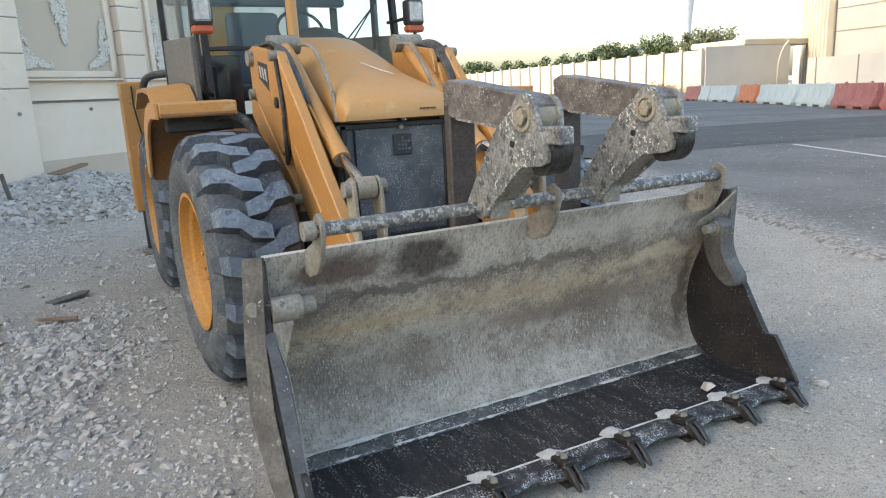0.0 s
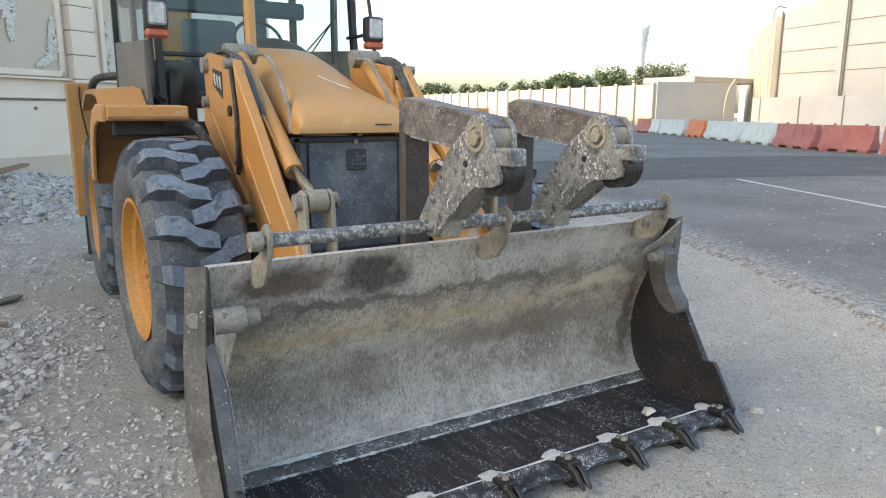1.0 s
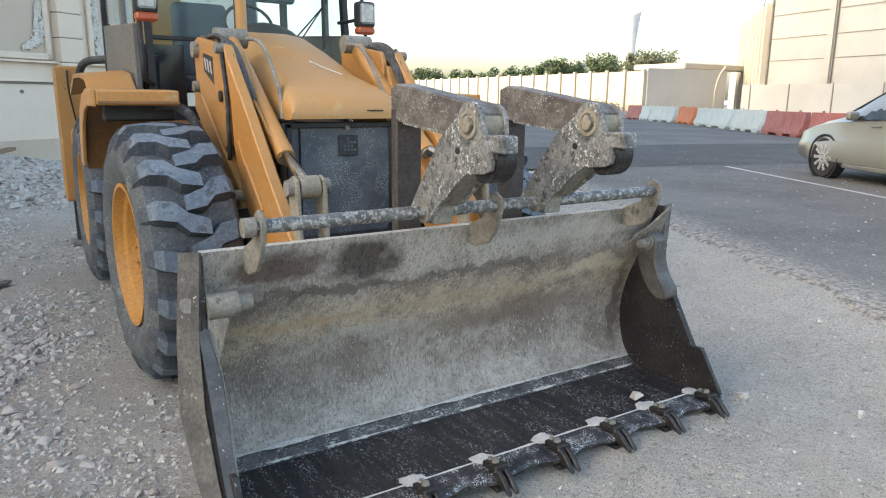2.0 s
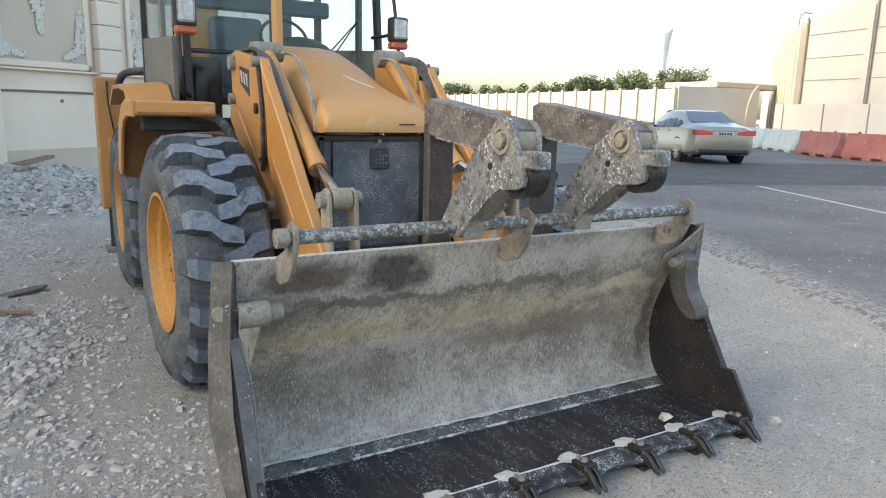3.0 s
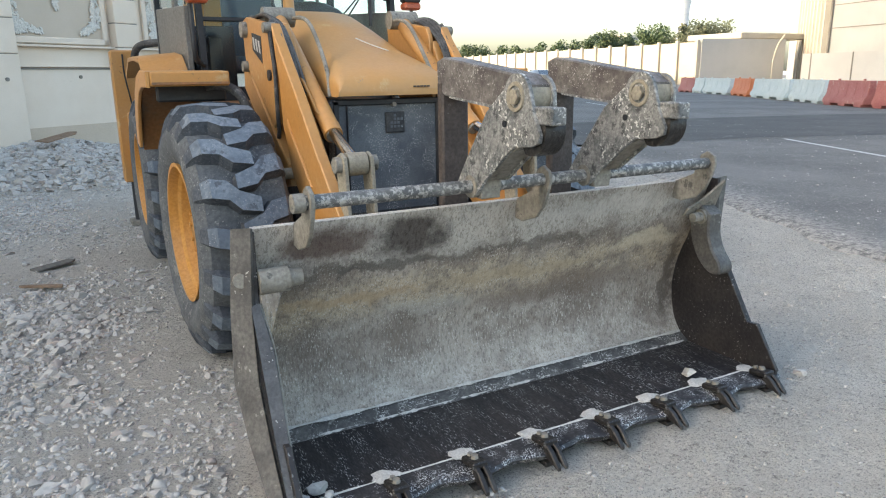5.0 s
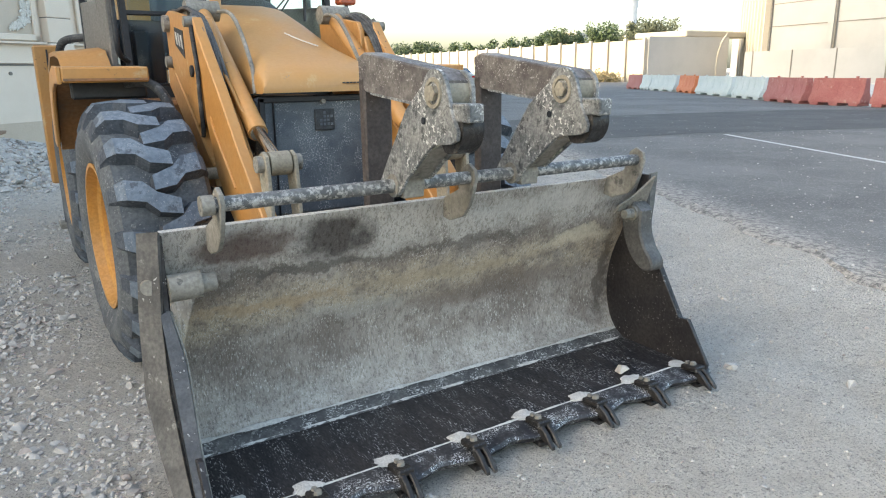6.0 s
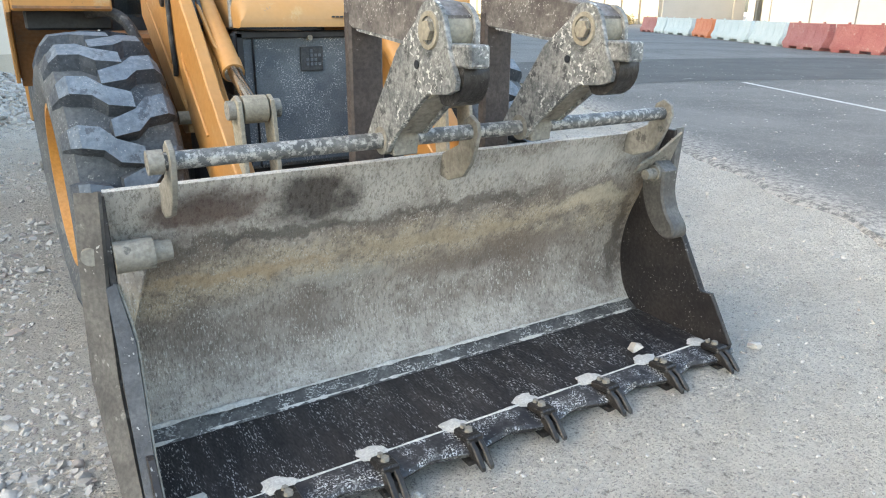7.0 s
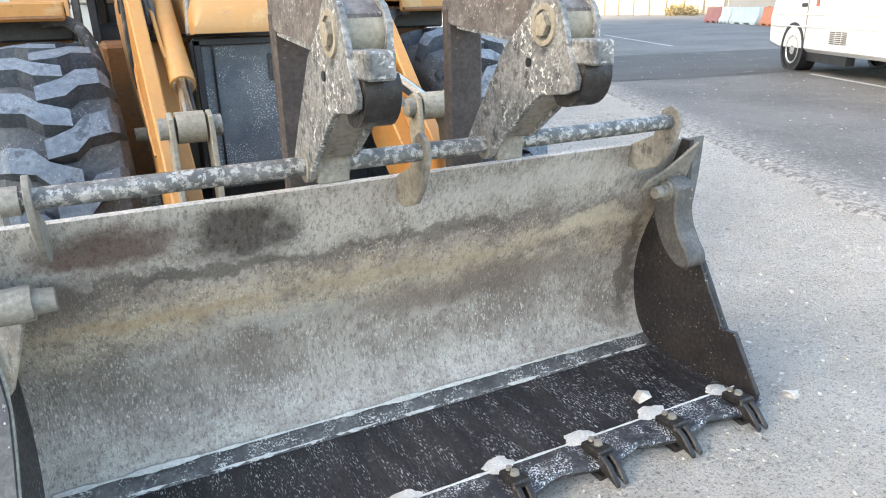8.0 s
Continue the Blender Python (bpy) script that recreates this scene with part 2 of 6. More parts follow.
def bucket_back_material():
    """Dusty worn steel: a tan band of settled dust, rust stains and a dark scorch mark on the upper panel."""
    m, nt, bsdf = nodes_of("worn_bucket_steel")
    co = nt.nodes.new("ShaderNodeTexCoord").outputs["Object"]
    n1 = noise_node(nt, co, 3.0, 7, 0.65)
    n2 = noise_node(nt, co, 75.0, 7, 0.78, (1.0, 1.0, 0.32))
    n3 = noise_node(nt, co, 170.0, 4, 0.65, (1.0, 1.0, 0.35))
    n4 = noise_node(nt, co, 9.0, 6, 0.7)
    n5 = noise_node(nt, co, 115.0, 5, 0.72, (1.0, 1.0, 0.4))
    col = mixc(nt, ramp(nt, n1, 0.40, 0.60), (0.215, 0.178, 0.146), (0.385, 0.337, 0.286))
    # warp, so that no border runs straight
    vn = nt.nodes.new("ShaderNodeTexNoise")
    vn.inputs["Scale"].default_value, vn.inputs["Detail"].default_value, vn.inputs["Roughness"].default_value = 7.0, 7.0, 0.68
    nt.links.new(co, vn.inputs["Vector"])
    mid = nt.nodes.new("ShaderNodeVectorMath")
    mid.operation = "SUBTRACT"
    nt.links.new(vn.outputs["Color"], mid.inputs[0])
    mid.inputs[1].default_value = (0.5, 0.5, 0.5)
    wob = nt.nodes.new("ShaderNodeVectorMath")
    wob.operation = "MULTIPLY_ADD"
    nt.links.new(mid.outputs[0], wob.inputs[0])
    wob.inputs[1].default_value = (0.36, 0.2, 0.22)
    nt.links.new(co, wob.inputs[2])
    w = wob.outputs[0]
    tan = mul(nt, band(nt, w, 2, 0.45, 0.55, 0.64, 0.71), ramp(nt, n4, 0.36, 0.56, 0.15, 0.85))
    col = mixc(nt, tan, col, (0.50, 0.41, 0.295))
    low = mul(nt, band(nt, w, 2, 0.06, 0.09, 0.15, 0.30), ramp(nt, n4, 0.4, 0.6, 0.3, 0.8))
    col = mixc(nt, low, col, (0.50, 0.465, 0.41))
    up = mul(nt, band(nt, w, 2, 0.70, 0.78, 1.3, 1.5), ramp(nt, n1, 0.38, 0.58, 0.35, 0.85))
    col = mixc(nt, up, col, (0.53, 0.50, 0.45))
    # fine upright scratches and flecks
    col = mixc(nt, ramp(nt, n2, 0.49, 0.60, 0.0, 0.55), col, (0.115, 0.093, 0.077))
    col = mixc(nt, mul(nt, ramp(nt, n3, 0.55, 0.62), ramp(nt, n4, 0.36, 0.60, 0.2, 0.9)), col, (0.58, 0.54, 0.48))
    col = mixc(nt, ramp(nt, n5, 0.55, 0.65, 0.0, 0.5), col, (0.08, 0.064, 0.053))
    for cx, cz, rx, rz, tint, amt in STAINS:
        mp = nt.nodes.new("ShaderNodeMapping")
        mp.vector_type = "POINT"
        mp.inputs["Location"].default_value = (-cx / rx, 0.0, -cz / rz)
        mp.inputs["Scale"].default_value = (1 / rx, 0.0, 1 / rz)
        nt.links.new(w, mp.inputs["Vector"])
        ln = nt.nodes.new("ShaderNodeVectorMath")
        ln.operation = "LENGTH"
        nt.links.new(mp.outputs[0], ln.inputs[0])
        st = mul(nt, ramp(nt, ln.outputs["Value"], 0.45, 1.15, amt, 0.0), ramp(nt, n2, 0.35, 0.65, 1.0, 0.7))
        col = mixc(nt, st, col, tint)
    nt.links.new(col, bsdf.inputs["Base Color"])
    bsdf.inputs["Metallic"].default_value = 0.05
    nt.links.new(ramp(nt, n2, 0.3, 0.7, 0.55, 0.85), bsdf.inputs["Roughness"])
    bumped(nt, bsdf, n5, 0.7, 0.01)
    return m


BUCKET = bucket_back_material()


def ground_material():
    """Compacted pale dust with a crust of lumps and fine grit."""
    m, nt, bsdf = nodes_of("dusty_ground")
    co = nt.nodes.new("ShaderNodeTexCoord").outputs["Object"]
    n1 = noise_node(nt, co, 0.5, 6, 0.6)
    n2 = noise_node(nt, co, 5.0, 7, 0.68)
    n3 = noise_node(nt, co, 30.0, 6, 0.7)
    n5 = noise_node(nt, co, 105.0, 5, 0.72)
    col = mixc(nt, ramp(nt, n1, 0.38, 0.62), (0.66, 0.615, 0.545), (0.76, 0.715, 0.645))
    col = mixc(nt, ramp(nt, n2, 0.4, 0.68, 0.0, 0.5), col, (0.53, 0.485, 0.425))
    col = mixc(nt, ramp(nt, n3, 0.55, 0.70, 0.0, 0.7), col, (0.66, 0.625, 0.56))
    col = mixc(nt, ramp(nt, n5, 0.54, 0.62, 0.0, 0.75), col, (0.21, 0.19, 0.165))
    col = mixc(nt, ramp(nt, n5, 0.45, 0.38, 0.0, 0.8), col, (0.80, 0.765, 0.70))
    # hollows of the coarser relief darkened in colour, for their small shadows
    col = mixc(nt, ramp(nt, n3, 0.43, 0.33, 0.0, 0.75), col, (0.20, 0.18, 0.155))
    nt.links.new(col, bsdf.inputs["Base Color"])
    bsdf.inputs["Roughness"].default_value = 0.95
    crust = nt.nodes.new("ShaderNodeTexVoronoi")
    crust.inputs["Scale"].default_value = 24.0
    nt.links.new(co, crust.inputs["Vector"])
    mx = nt.nodes.new("ShaderNodeMath")
    nt.links.new(n5, mx.inputs[0])
    nt.links.new(mul(nt, n3, 1.6), mx.inputs[1])
    my = nt.nodes.new("ShaderNodeMath")
    nt.links.new(mx.outputs[0], my.inputs[0])
    nt.links.new(mul(nt, crust.outputs["Distance"], -0.5), my.inputs[1])
    bumped(nt, bsdf, my.outputs[0], 1.0, 0.05)
    return m


def asphalt_material():
    m, nt, bsdf = nodes_of("worn_asphalt")
    co = nt.nodes.new("ShaderNodeTexCoord").outputs["Object"]
    n1 = noise_node(nt, co, 0.35, 6, 0.6)
    n2 = noise_node(nt, co, 3.0, 8, 0.72)
    n3 = noise_node(nt, co, 70.0, 3, 0.6)
    n4 = noise_node(nt, co, 9.0, 5, 0.65)
    col = mixc(nt, ramp(nt, n1, 0.36, 0.64), (0.078, 0.074, 0.069), (0.125, 0.12, 0.112))
    col = mixc(nt, ramp(nt, n2, 0.5, 0.75, 0.0, 0.55), col, (0.185, 0.177, 0.163))
    col = mixc(nt, ramp(nt, n3, 0.56, 0.66, 0.0, 0.7), col, (0.30, 0.285, 0.26))
    col = mixc(nt, mul(nt, ramp(nt, n4, 0.66, 0.7), ramp(nt, n2, 0.45, 0.6)), col, (0.4, 0.39, 0.37))
    # dust carried over the ragged near edge
    sx = nt.nodes.new("ShaderNodeSeparateXYZ")
    nt.links.new(co, sx.inputs[0])
    inward = nt.nodes.new("ShaderNodeMath")
    inward.operation = "MULTIPLY_ADD"
    nt.links.new(sx.outputs[1], inward.inputs[0])
    inward.inputs[1].default_value = -0.477
    nt.links.new(sx.outputs[0], inward.inputs[2])
    near = ramp(nt, inward.outputs[0], 3.0, 3.75, 1.0, 0.0)
    far = ramp(nt, inward.outputs[0], 3.2, 8.5, 1.0, 0.0)
    n6 = noise_node(nt, co, 17.0, 9, 0.8)
    col = mixc(nt, mul(nt, near, ramp(nt, n6, 0.42, 0.58, 0.0, 0.75)), col, (0.43, 0.40, 0.355))
    col = mixc(nt, mul(nt, far, ramp(nt, n6, 0.55, 0.63, 0.0, 0.55)), col, (0.30, 0.285, 0.26))
    nt.links.new(col, bsdf.inputs["Base Color"])
    bsdf.inputs["Roughness"].default_value = 0.85
    bumped(nt, bsdf, n3, 0.4, 0.006)
    return m


GROUND = ground_material()
ASPHALT = asphalt_material()
ASPHALT_DARK = surface("dark_asphalt_patch", (0.05, 0.047, 0.044), (0.075, 0.071, 0.066), 0.8, 0.85, 0, 0.3, 60, wear=(0.16, 0.157, 0.15), wear_lo=0.6, wear_scale=2.0)
ROADPAINT = surface("worn_road_paint", (0.42, 0.42, 0.4), (0.55, 0.55, 0.53), 3, 0.8, 0, 0.2, 60, wear=(0.2, 0.2, 0.195), wear_lo=0.56, wear_scale=8)
STONES = island_stone("grey_rubble_stone", (0.37, 0.346, 0.314), (0.48, 0.452, 0.412), (0.33, 0.285, 0.255))
WALL = surface("cream_render", (0.66, 0.555, 0.445), (0.71, 0.61, 0.50), 0.7, 0.9, 0, 0.1, 50, wear=(0.54, 0.45, 0.355), wear_lo=0.6, wear_scale=0.9, grain=0.12)
WALL_PANEL = surface("beige_panel_render", (0.49, 0.41, 0.32), (0.53, 0.445, 0.355), 0.8, 0.9, 0, 0.08, 60, grain=0.12)
STUCCO = surface("white_carved_stucco", (0.6, 0.565, 0.50), (0.66, 0.625, 0.56), 4, 0.9, 0, 0.6, 30)
WALL_BASE = surface("tan_wall_base", (0.49, 0.40, 0.305), (0.54, 0.445, 0.345), 0.9, 0.92, 0, 0.15, 40, grain=0.15)
PRECAST = surface("cream_precast_concrete", (0.41, 0.375, 0.31), (0.46, 0.42, 0.355), 0.25, 0.9, 0, 0.05, 20, grain=0.1)
PRECAST_GREY = surface("pale_grey_precast_panel", (0.37, 0.362, 0.34), (0.42, 0.41, 0.385), 0.2, 0.9, 0, 0.05, 20, grain=0.08)
JOINT = surface("dark_joint", (0.2, 0.18, 0.15), (0.25, 0.23, 0.2), 2, 0.9, 0, 0.1, 30)


# ---- building helpers ----
def thing(name, label, category, m=None, group="", kind=""):
    ob = new(name)
    ob.empty_display_size = 0.2
    if m is not None:
        ob.matrix_basis = m
    return tagged(ob, label, category, group, kind)


def finish(name, bm, material, parent=None, label="", smooth=35.0):
    bmesh.ops.recalc_face_normals(bm, faces=bm.faces)
    me = bpy.data.meshes.new(name)
    bm.to_mesh(me)
    bm.free()
    me.materials.append(material)
    if smooth:
        me.polygons.foreach_set("use_smooth", [True] * len(me.polygons))
        me.set_sharp_from_angle(angle=radians(smooth))
    ob = new(name, me)
    if parent:
        ob.parent = parent
    if label:
        ob["label"] = label
    return ob


def part(name, bm, material, parent, label=""):
    return finish(name, bm, material, parent, label)


def setting(name, bm, material, label, category):
    return tagged(finish(name, bm, material), label, category, kind="structure")


def box(bm, x0, x1, y0, y1, z0, z1, bevel=0.0, m=None, seg=1):
    vs = [bm.verts.new((x, y, z)) for z in (z0, z1) for y in (y0, y1) for x in (x0, x1)]
    fs = [bm.faces.new([vs[i] for i in q]) for q in ((0, 2, 3, 1), (4, 5, 7, 6), (0, 1, 5, 4), (1, 3, 7, 5), (3, 2, 6, 7), (2, 0, 4, 6))]
    if bevel:
        es = list({e for f in fs for e in f.edges})
        r = bmesh.ops.bevel(bm, geom=es, offset=bevel, segments=seg, affect="EDGES", profile=0.5)
        vs = list({v for f in r["faces"] for v in f.verts} | {v for v in vs if v.is_valid})
    if m is not None:
        bmesh.ops.transform(bm, matrix=m, verts=vs)
    return bm


def prism(bm, pts, x0, x1, bevel=0.0, axis="x"):
    """A plate: the outline pts, given in the two other axes, from x0 to x1 along axis."""
    def at(p, v):
        return (v, p[0], p[1]) if axis == "x" else (p[0], v, p[1]) if axis == "y" else (p[0], p[1], v)
    a = [bm.verts.new(at(p, x0)) for p in pts]
    b = [bm.verts.new(at(p, x1)) for p in pts]
    n = len(pts)
    fs = [bm.faces.new(a), bm.faces.new(b[::-1])]
    fs += [bm.faces.new((a[i], b[i], b[(i + 1) % n], a[(i + 1) % n])) for i in range(n)]
    if bevel:
        es = list({e for e in fs[0].edges} | {e for e in fs[1].edges})
        bmesh.ops.recalc_face_normals(bm, faces=fs)
        bmesh.ops.bevel(bm, geom=es, offset=bevel, segments=1, affect="EDGES", profile=0.5)
    return bm


def cyl(bm, p0, p1, r0, r1=None, n=20, cap=True):
    p0, p1 = Vector(p0), Vector(p1)
    r1 = r0 if r1 is None else r1
    q = (p1 - p0).to_track_quat("Z", "Y")
    rings = []
    for p, r in ((p0, r0), (p1, r1)):
        rings.append([bm.verts.new(p + q @ Vector((r * math.cos(2 * math.pi * i / n), r * math.sin(2 * math.pi * i / n), 0))) for i in range(n)])
    for i in range(n):
        bm.faces.new((rings[0][i], rings[0][(i + 1) % n], rings[1][(i + 1) % n], rings[1][i]))
    if cap:
        bm.faces.new(rings[0][::-1])
        bm.faces.new(rings[1])
    return bm


def curve_points(pts, n=8):
    """A smooth line through pts (Catmull-Rom)."""
    P = [Vector(p) for p in pts]
    P = [2 * P[0] - P[1]] + P + [2 * P[-1] - P[-2]]
    out = []
    for i in range(1, len(P) - 2):
        for k in range(n):
            t = k / n
            out.append(0.5 * (2 * P[i] + (P[i + 1] - P[i - 1]) * t + (2 * P[i - 1] - 5 * P[i] + 4 * P[i + 1] - P[i + 2]) * t * t + (3 * P[i] - P[i - 1] - 3 * P[i + 1] + P[i + 2]) * t ** 3))
    return out + [P[-2]]


def tube(bm, pts, r, n=10, smooth=6):
    line = curve_points(pts, smooth) if smooth else [Vector(p) for p in pts]
    prev = None
    up = Vector((0.13, 0.21, 1)).normalized()
    for i, p in enumerate(line):
        d = (line[min(i + 1, len(line) - 1)] - line[max(i - 1, 0)]).normalized()
        a = d.cross(up)
        if a.length < 0.05:
            a = d.cross(Vector((1, 0.1, 0)))
        a.normalize()
        b = d.cross(a)
        ring = [bm.verts.new(p + a * r * math.cos(2 * math.pi * k / n) + b * r * math.sin(2 * math.pi * k / n)) for k in range(n)]
        if prev:
            for k in range(n):
                bm.faces.new((prev[k], prev[(k + 1) % n], ring[(k + 1) % n], ring[k]))
        else:
            bm.faces.new(ring[::-1])
        prev = ring
    bm.faces.new(prev)
    return bm


def lathe(bm, prof, centre=(0, 0, 0), n=40, close=False, cap=True):
    """Turns the profile of (x, radius) about the x axis."""
    rings = []
    for x, r in prof:
        rings.append([bm.verts.new((centre[0] + x, centre[1] + r * math.cos(2 * math.pi * i / n), centre[2] + r * math.sin(2 * math.pi * i / n))) for i in range(n)])
    for a, b in zip(rings, rings[1:] + (rings[:1] if close else [])):
        for i in range(n):
            bm.faces.new((a[i], a[(i + 1) % n], b[(i + 1) % n], b[i]))
    if cap and not close:
        bm.faces.new(rings[0][::-1])
        bm.faces.new(rings[-1])
    return bm


def strip(bm, a, b, thick):
    """A bent plate between two lines of points, thickened along its normal."""
    A, B = [Vector(p) for p in a], [Vector(p) for p in b]
    n = (A[-1] - A[0]).cross(B[0] - A[0]).normalized() * thick
    q = [[bm.verts.new(p) for p in line] for line in (A, B, [p + n for p in B], [p + n for p in A])]
    k = len(A)
    for u, v in ((0, 1), (1, 2), (2, 3), (3, 0)):
        for i in range(k - 1):
            bm.faces.new((q[u][i], q[u][i + 1], q[v][i + 1], q[v][i]))
    for i in (0, k - 1):
        bm.faces.new([q[j][i] for j in range(4)])
    return bm


def stone(bm, c, s, rnd, n=7, flat=0.6):
    """One broken stone: a rough convex lump."""
    vs = []
    for i in range(n):
        v = Vector((rnd.gauss(0, 1), rnd.gauss(0, 1), rnd.gauss(0, 1))).normalized()
        vs.append(bm.verts.new((c[0] + v.x * s * rnd.uniform(0.7, 1.2), c[1] + v.y * s * rnd.uniform(0.7, 1.1), c[2] + v.z * s * flat)))
    bmesh.ops.convex_hull(bm, input=vs, use_existing_faces=False)
    return bm


def B():
    return bmesh.new()


# ---- the setting ----
def edge_x(y):
    """The near edge of the road."""
    return 3.19 + 0.477 * (y - 0.33)


def far_edge_x(y):
    return 23.7 + 0.42 * (y - 11.5) + 0.012 * (y - 11.5) * abs(y - 11.5) * (1 if y > 11.5 else 0.3)


def pile(x, y):
    """The heap of rubble against the wall."""
    d = ((x + 1.9) / 1.7) ** 2 + ((y - 12.1) / 2.4) ** 2
    return 0.34 * math.exp(-d * 1.1)


def ground_z(x, y):
    e = edge_x(y) - x
    rise = 0.095 * (1 - min(1.0, max(0.0, e / 2.6)))
    near = 1.0 if e > 0.1 else 0.0
    n = noise.noise((x * 0.9, y * 0.9, 0.0)) * 0.022 + noise.noise((x * 3.1, y * 3.1, 4.0)) * 0.014 + max(0.0, noise.noise((x * 5.2, y * 6.4, 8.0))) * 0.022
    wheel = math.exp(-((x + 1.0) ** 2 / 0.3 + (y - 1.9) ** 2 / 0.5))
    return rise + near * (n * (1 - 0.8 * wheel)) + pile(x, y) * (1 + 0.25 * noise.noise((x * 2.2, y * 2.2, 1.0)))


def build_ground():
    def axis(lo, hi, step, far):
        a = list(np.arange(lo, hi + 1e-6, step))
        s, v = step, hi
        while v < far:
            s *= 1.5
            v += s
            a.append(v)
        s, v = step, lo
        while v > -far:
            s *= 1.5
            v -= s
            a.insert(0, v)
        return a
    xs, ys = axis(-5.0, 5.5, 0.07, 2400), axis(-2.5, 14.0, 0.07, 2400)
    verts = [(x, y, ground_z(x, y) if abs(x) < 60 and abs(y) < 80 else 0.09) for y in ys for x in xs]
    n = len(xs)
    faces = [(j * n + i, j * n + i + 1, (j + 1) * n + i + 1, (j + 1) * n + i) for j in range(len(ys) - 1) for i in range(n - 1)]
    me = bpy.data.meshes.new("ground")
    me.from_pydata(verts, [], faces)
    me.materials.append(GROUND)
    me.polygons.foreach_set("use_smooth", [True] * len(me.polygons))
    tagged(new("ground", me), "pale dusty compacted ground with loose gravel", "ground", kind="structure")


build_ground()


def build_road():
    bm = B()
    ys = list(np.arange(-8, 16, 0.16)) + [16 + 3 * k for k in range(45)]
    rows = []
    for y in [-40, -20] + ys:
        rag = noise.noise((y * 1.7, 0, 9)) * 0.13 + noise.noise((y * 6.0, 3, 9)) * 0.06
        x0 = edge_x(y) + rag
        x1 = max(far_edge_x(y) + 0.2 * noise.noise((y * 0.4, 7, 0)), x0 + 8)
        rows.append([bm.verts.new((x0 - 0.1, y, 0.06))] + [bm.verts.new((x0 + (x1 - x0) * u, y, 0.118 + 0.004 * min(1, u * 40))) for u in (0, 0.02, 0.3, 0.6, 1.0)])
    for a, b in zip(rows, rows[1:]):
        for i in range(5):
            bm.faces.new((a[i], a[i + 1], b[i + 1], b[i]))
    setting("road", bm, ASPHALT, "worn grey asphalt road with dusty ragged edge", "road")
    # darker resurfaced lane
    bm = B()
    a = [(6.9, 8.75), (8.75, 8.15), (11.0, 7.75), (17.5, 5.0), (26.0, 1.0)]
    b = [(9.2, 13.9), (12.35, 13.4), (16.1, 12.65), (20.5, 11.2), (24.0, 8.0)]
    pa, pb = [bm.verts.new((x, y, 0.1265)) for x, y in a], [bm.verts.new((x, y, 0.1265)) for x, y in b]
    for i in range(4):
        bm.faces.new((pa[i], pa[i + 1], pb[i + 1], pb[i]))
    setting("road_patch", bm, ASPHALT_DARK, "darker resurfaced asphalt lane on the road", "road")
    bm = B()
    d = Vector((4.41, 8.8, 0)).normalized()
    s = Vector((d.y, -d.x, 0)) * 0.055
    for x, y in ((6.7, -1.6), (15.9, 15.65), (24.9, 33.4)):
        p = Vector((x, y, 0.1285))
        q = p + d * 9.9
        bm.faces.new([bm.verts.new(v) for v in (p - s, p + s, q + s, q - s)])
    setting("road_marking", bm, ROADPAINT, "worn white dashed line on the asphalt", "road marking")


build_road()

# decorated wall beside the loader: origin at its corner, runs along its own x, faces its own -y
WALL_DIR = math.degrees(math.atan2(0.60, 0.80))
WALL_M = pose(-2.00, 12.98, 0.0, 0, 0, WALL_DIR)


def wall_piece(name, bm, material, label, category="wall"):
    ob = setting(name, bm, material, label, category)
    ob.matrix_basis = WALL_M
    return ob


def carve(bm, path, width, rnd, n=60):
    """Raised carved foliage: a dense run of small curled lumps along a path, each end narrower."""
    line = curve_points([(p[0], 0, p[1]) for p in path], 12)
    for i in range(n):
        u = rnd.random()
        p = line[min(int(u * len(line)), len(line) - 1)]
        w = width * (0.35 + 0.65 * math.sin(math.pi * (0.12 + 0.8 * u)))
        c = (p.x + rnd.uniform(-w, w), -0.015, p.z + rnd.uniform(-w, w) * 0.8)
        r = rnd.uniform(0.018, 0.045)
        bmesh.ops.create_icosphere(bm, subdivisions=1, radius=r, matrix=Matrix.Translation(c) @ Matrix.Rotation(rnd.uniform(0, 3), 4, "Y") @ Matrix.Diagonal((1.3, 0.5, 0.7, 1)))


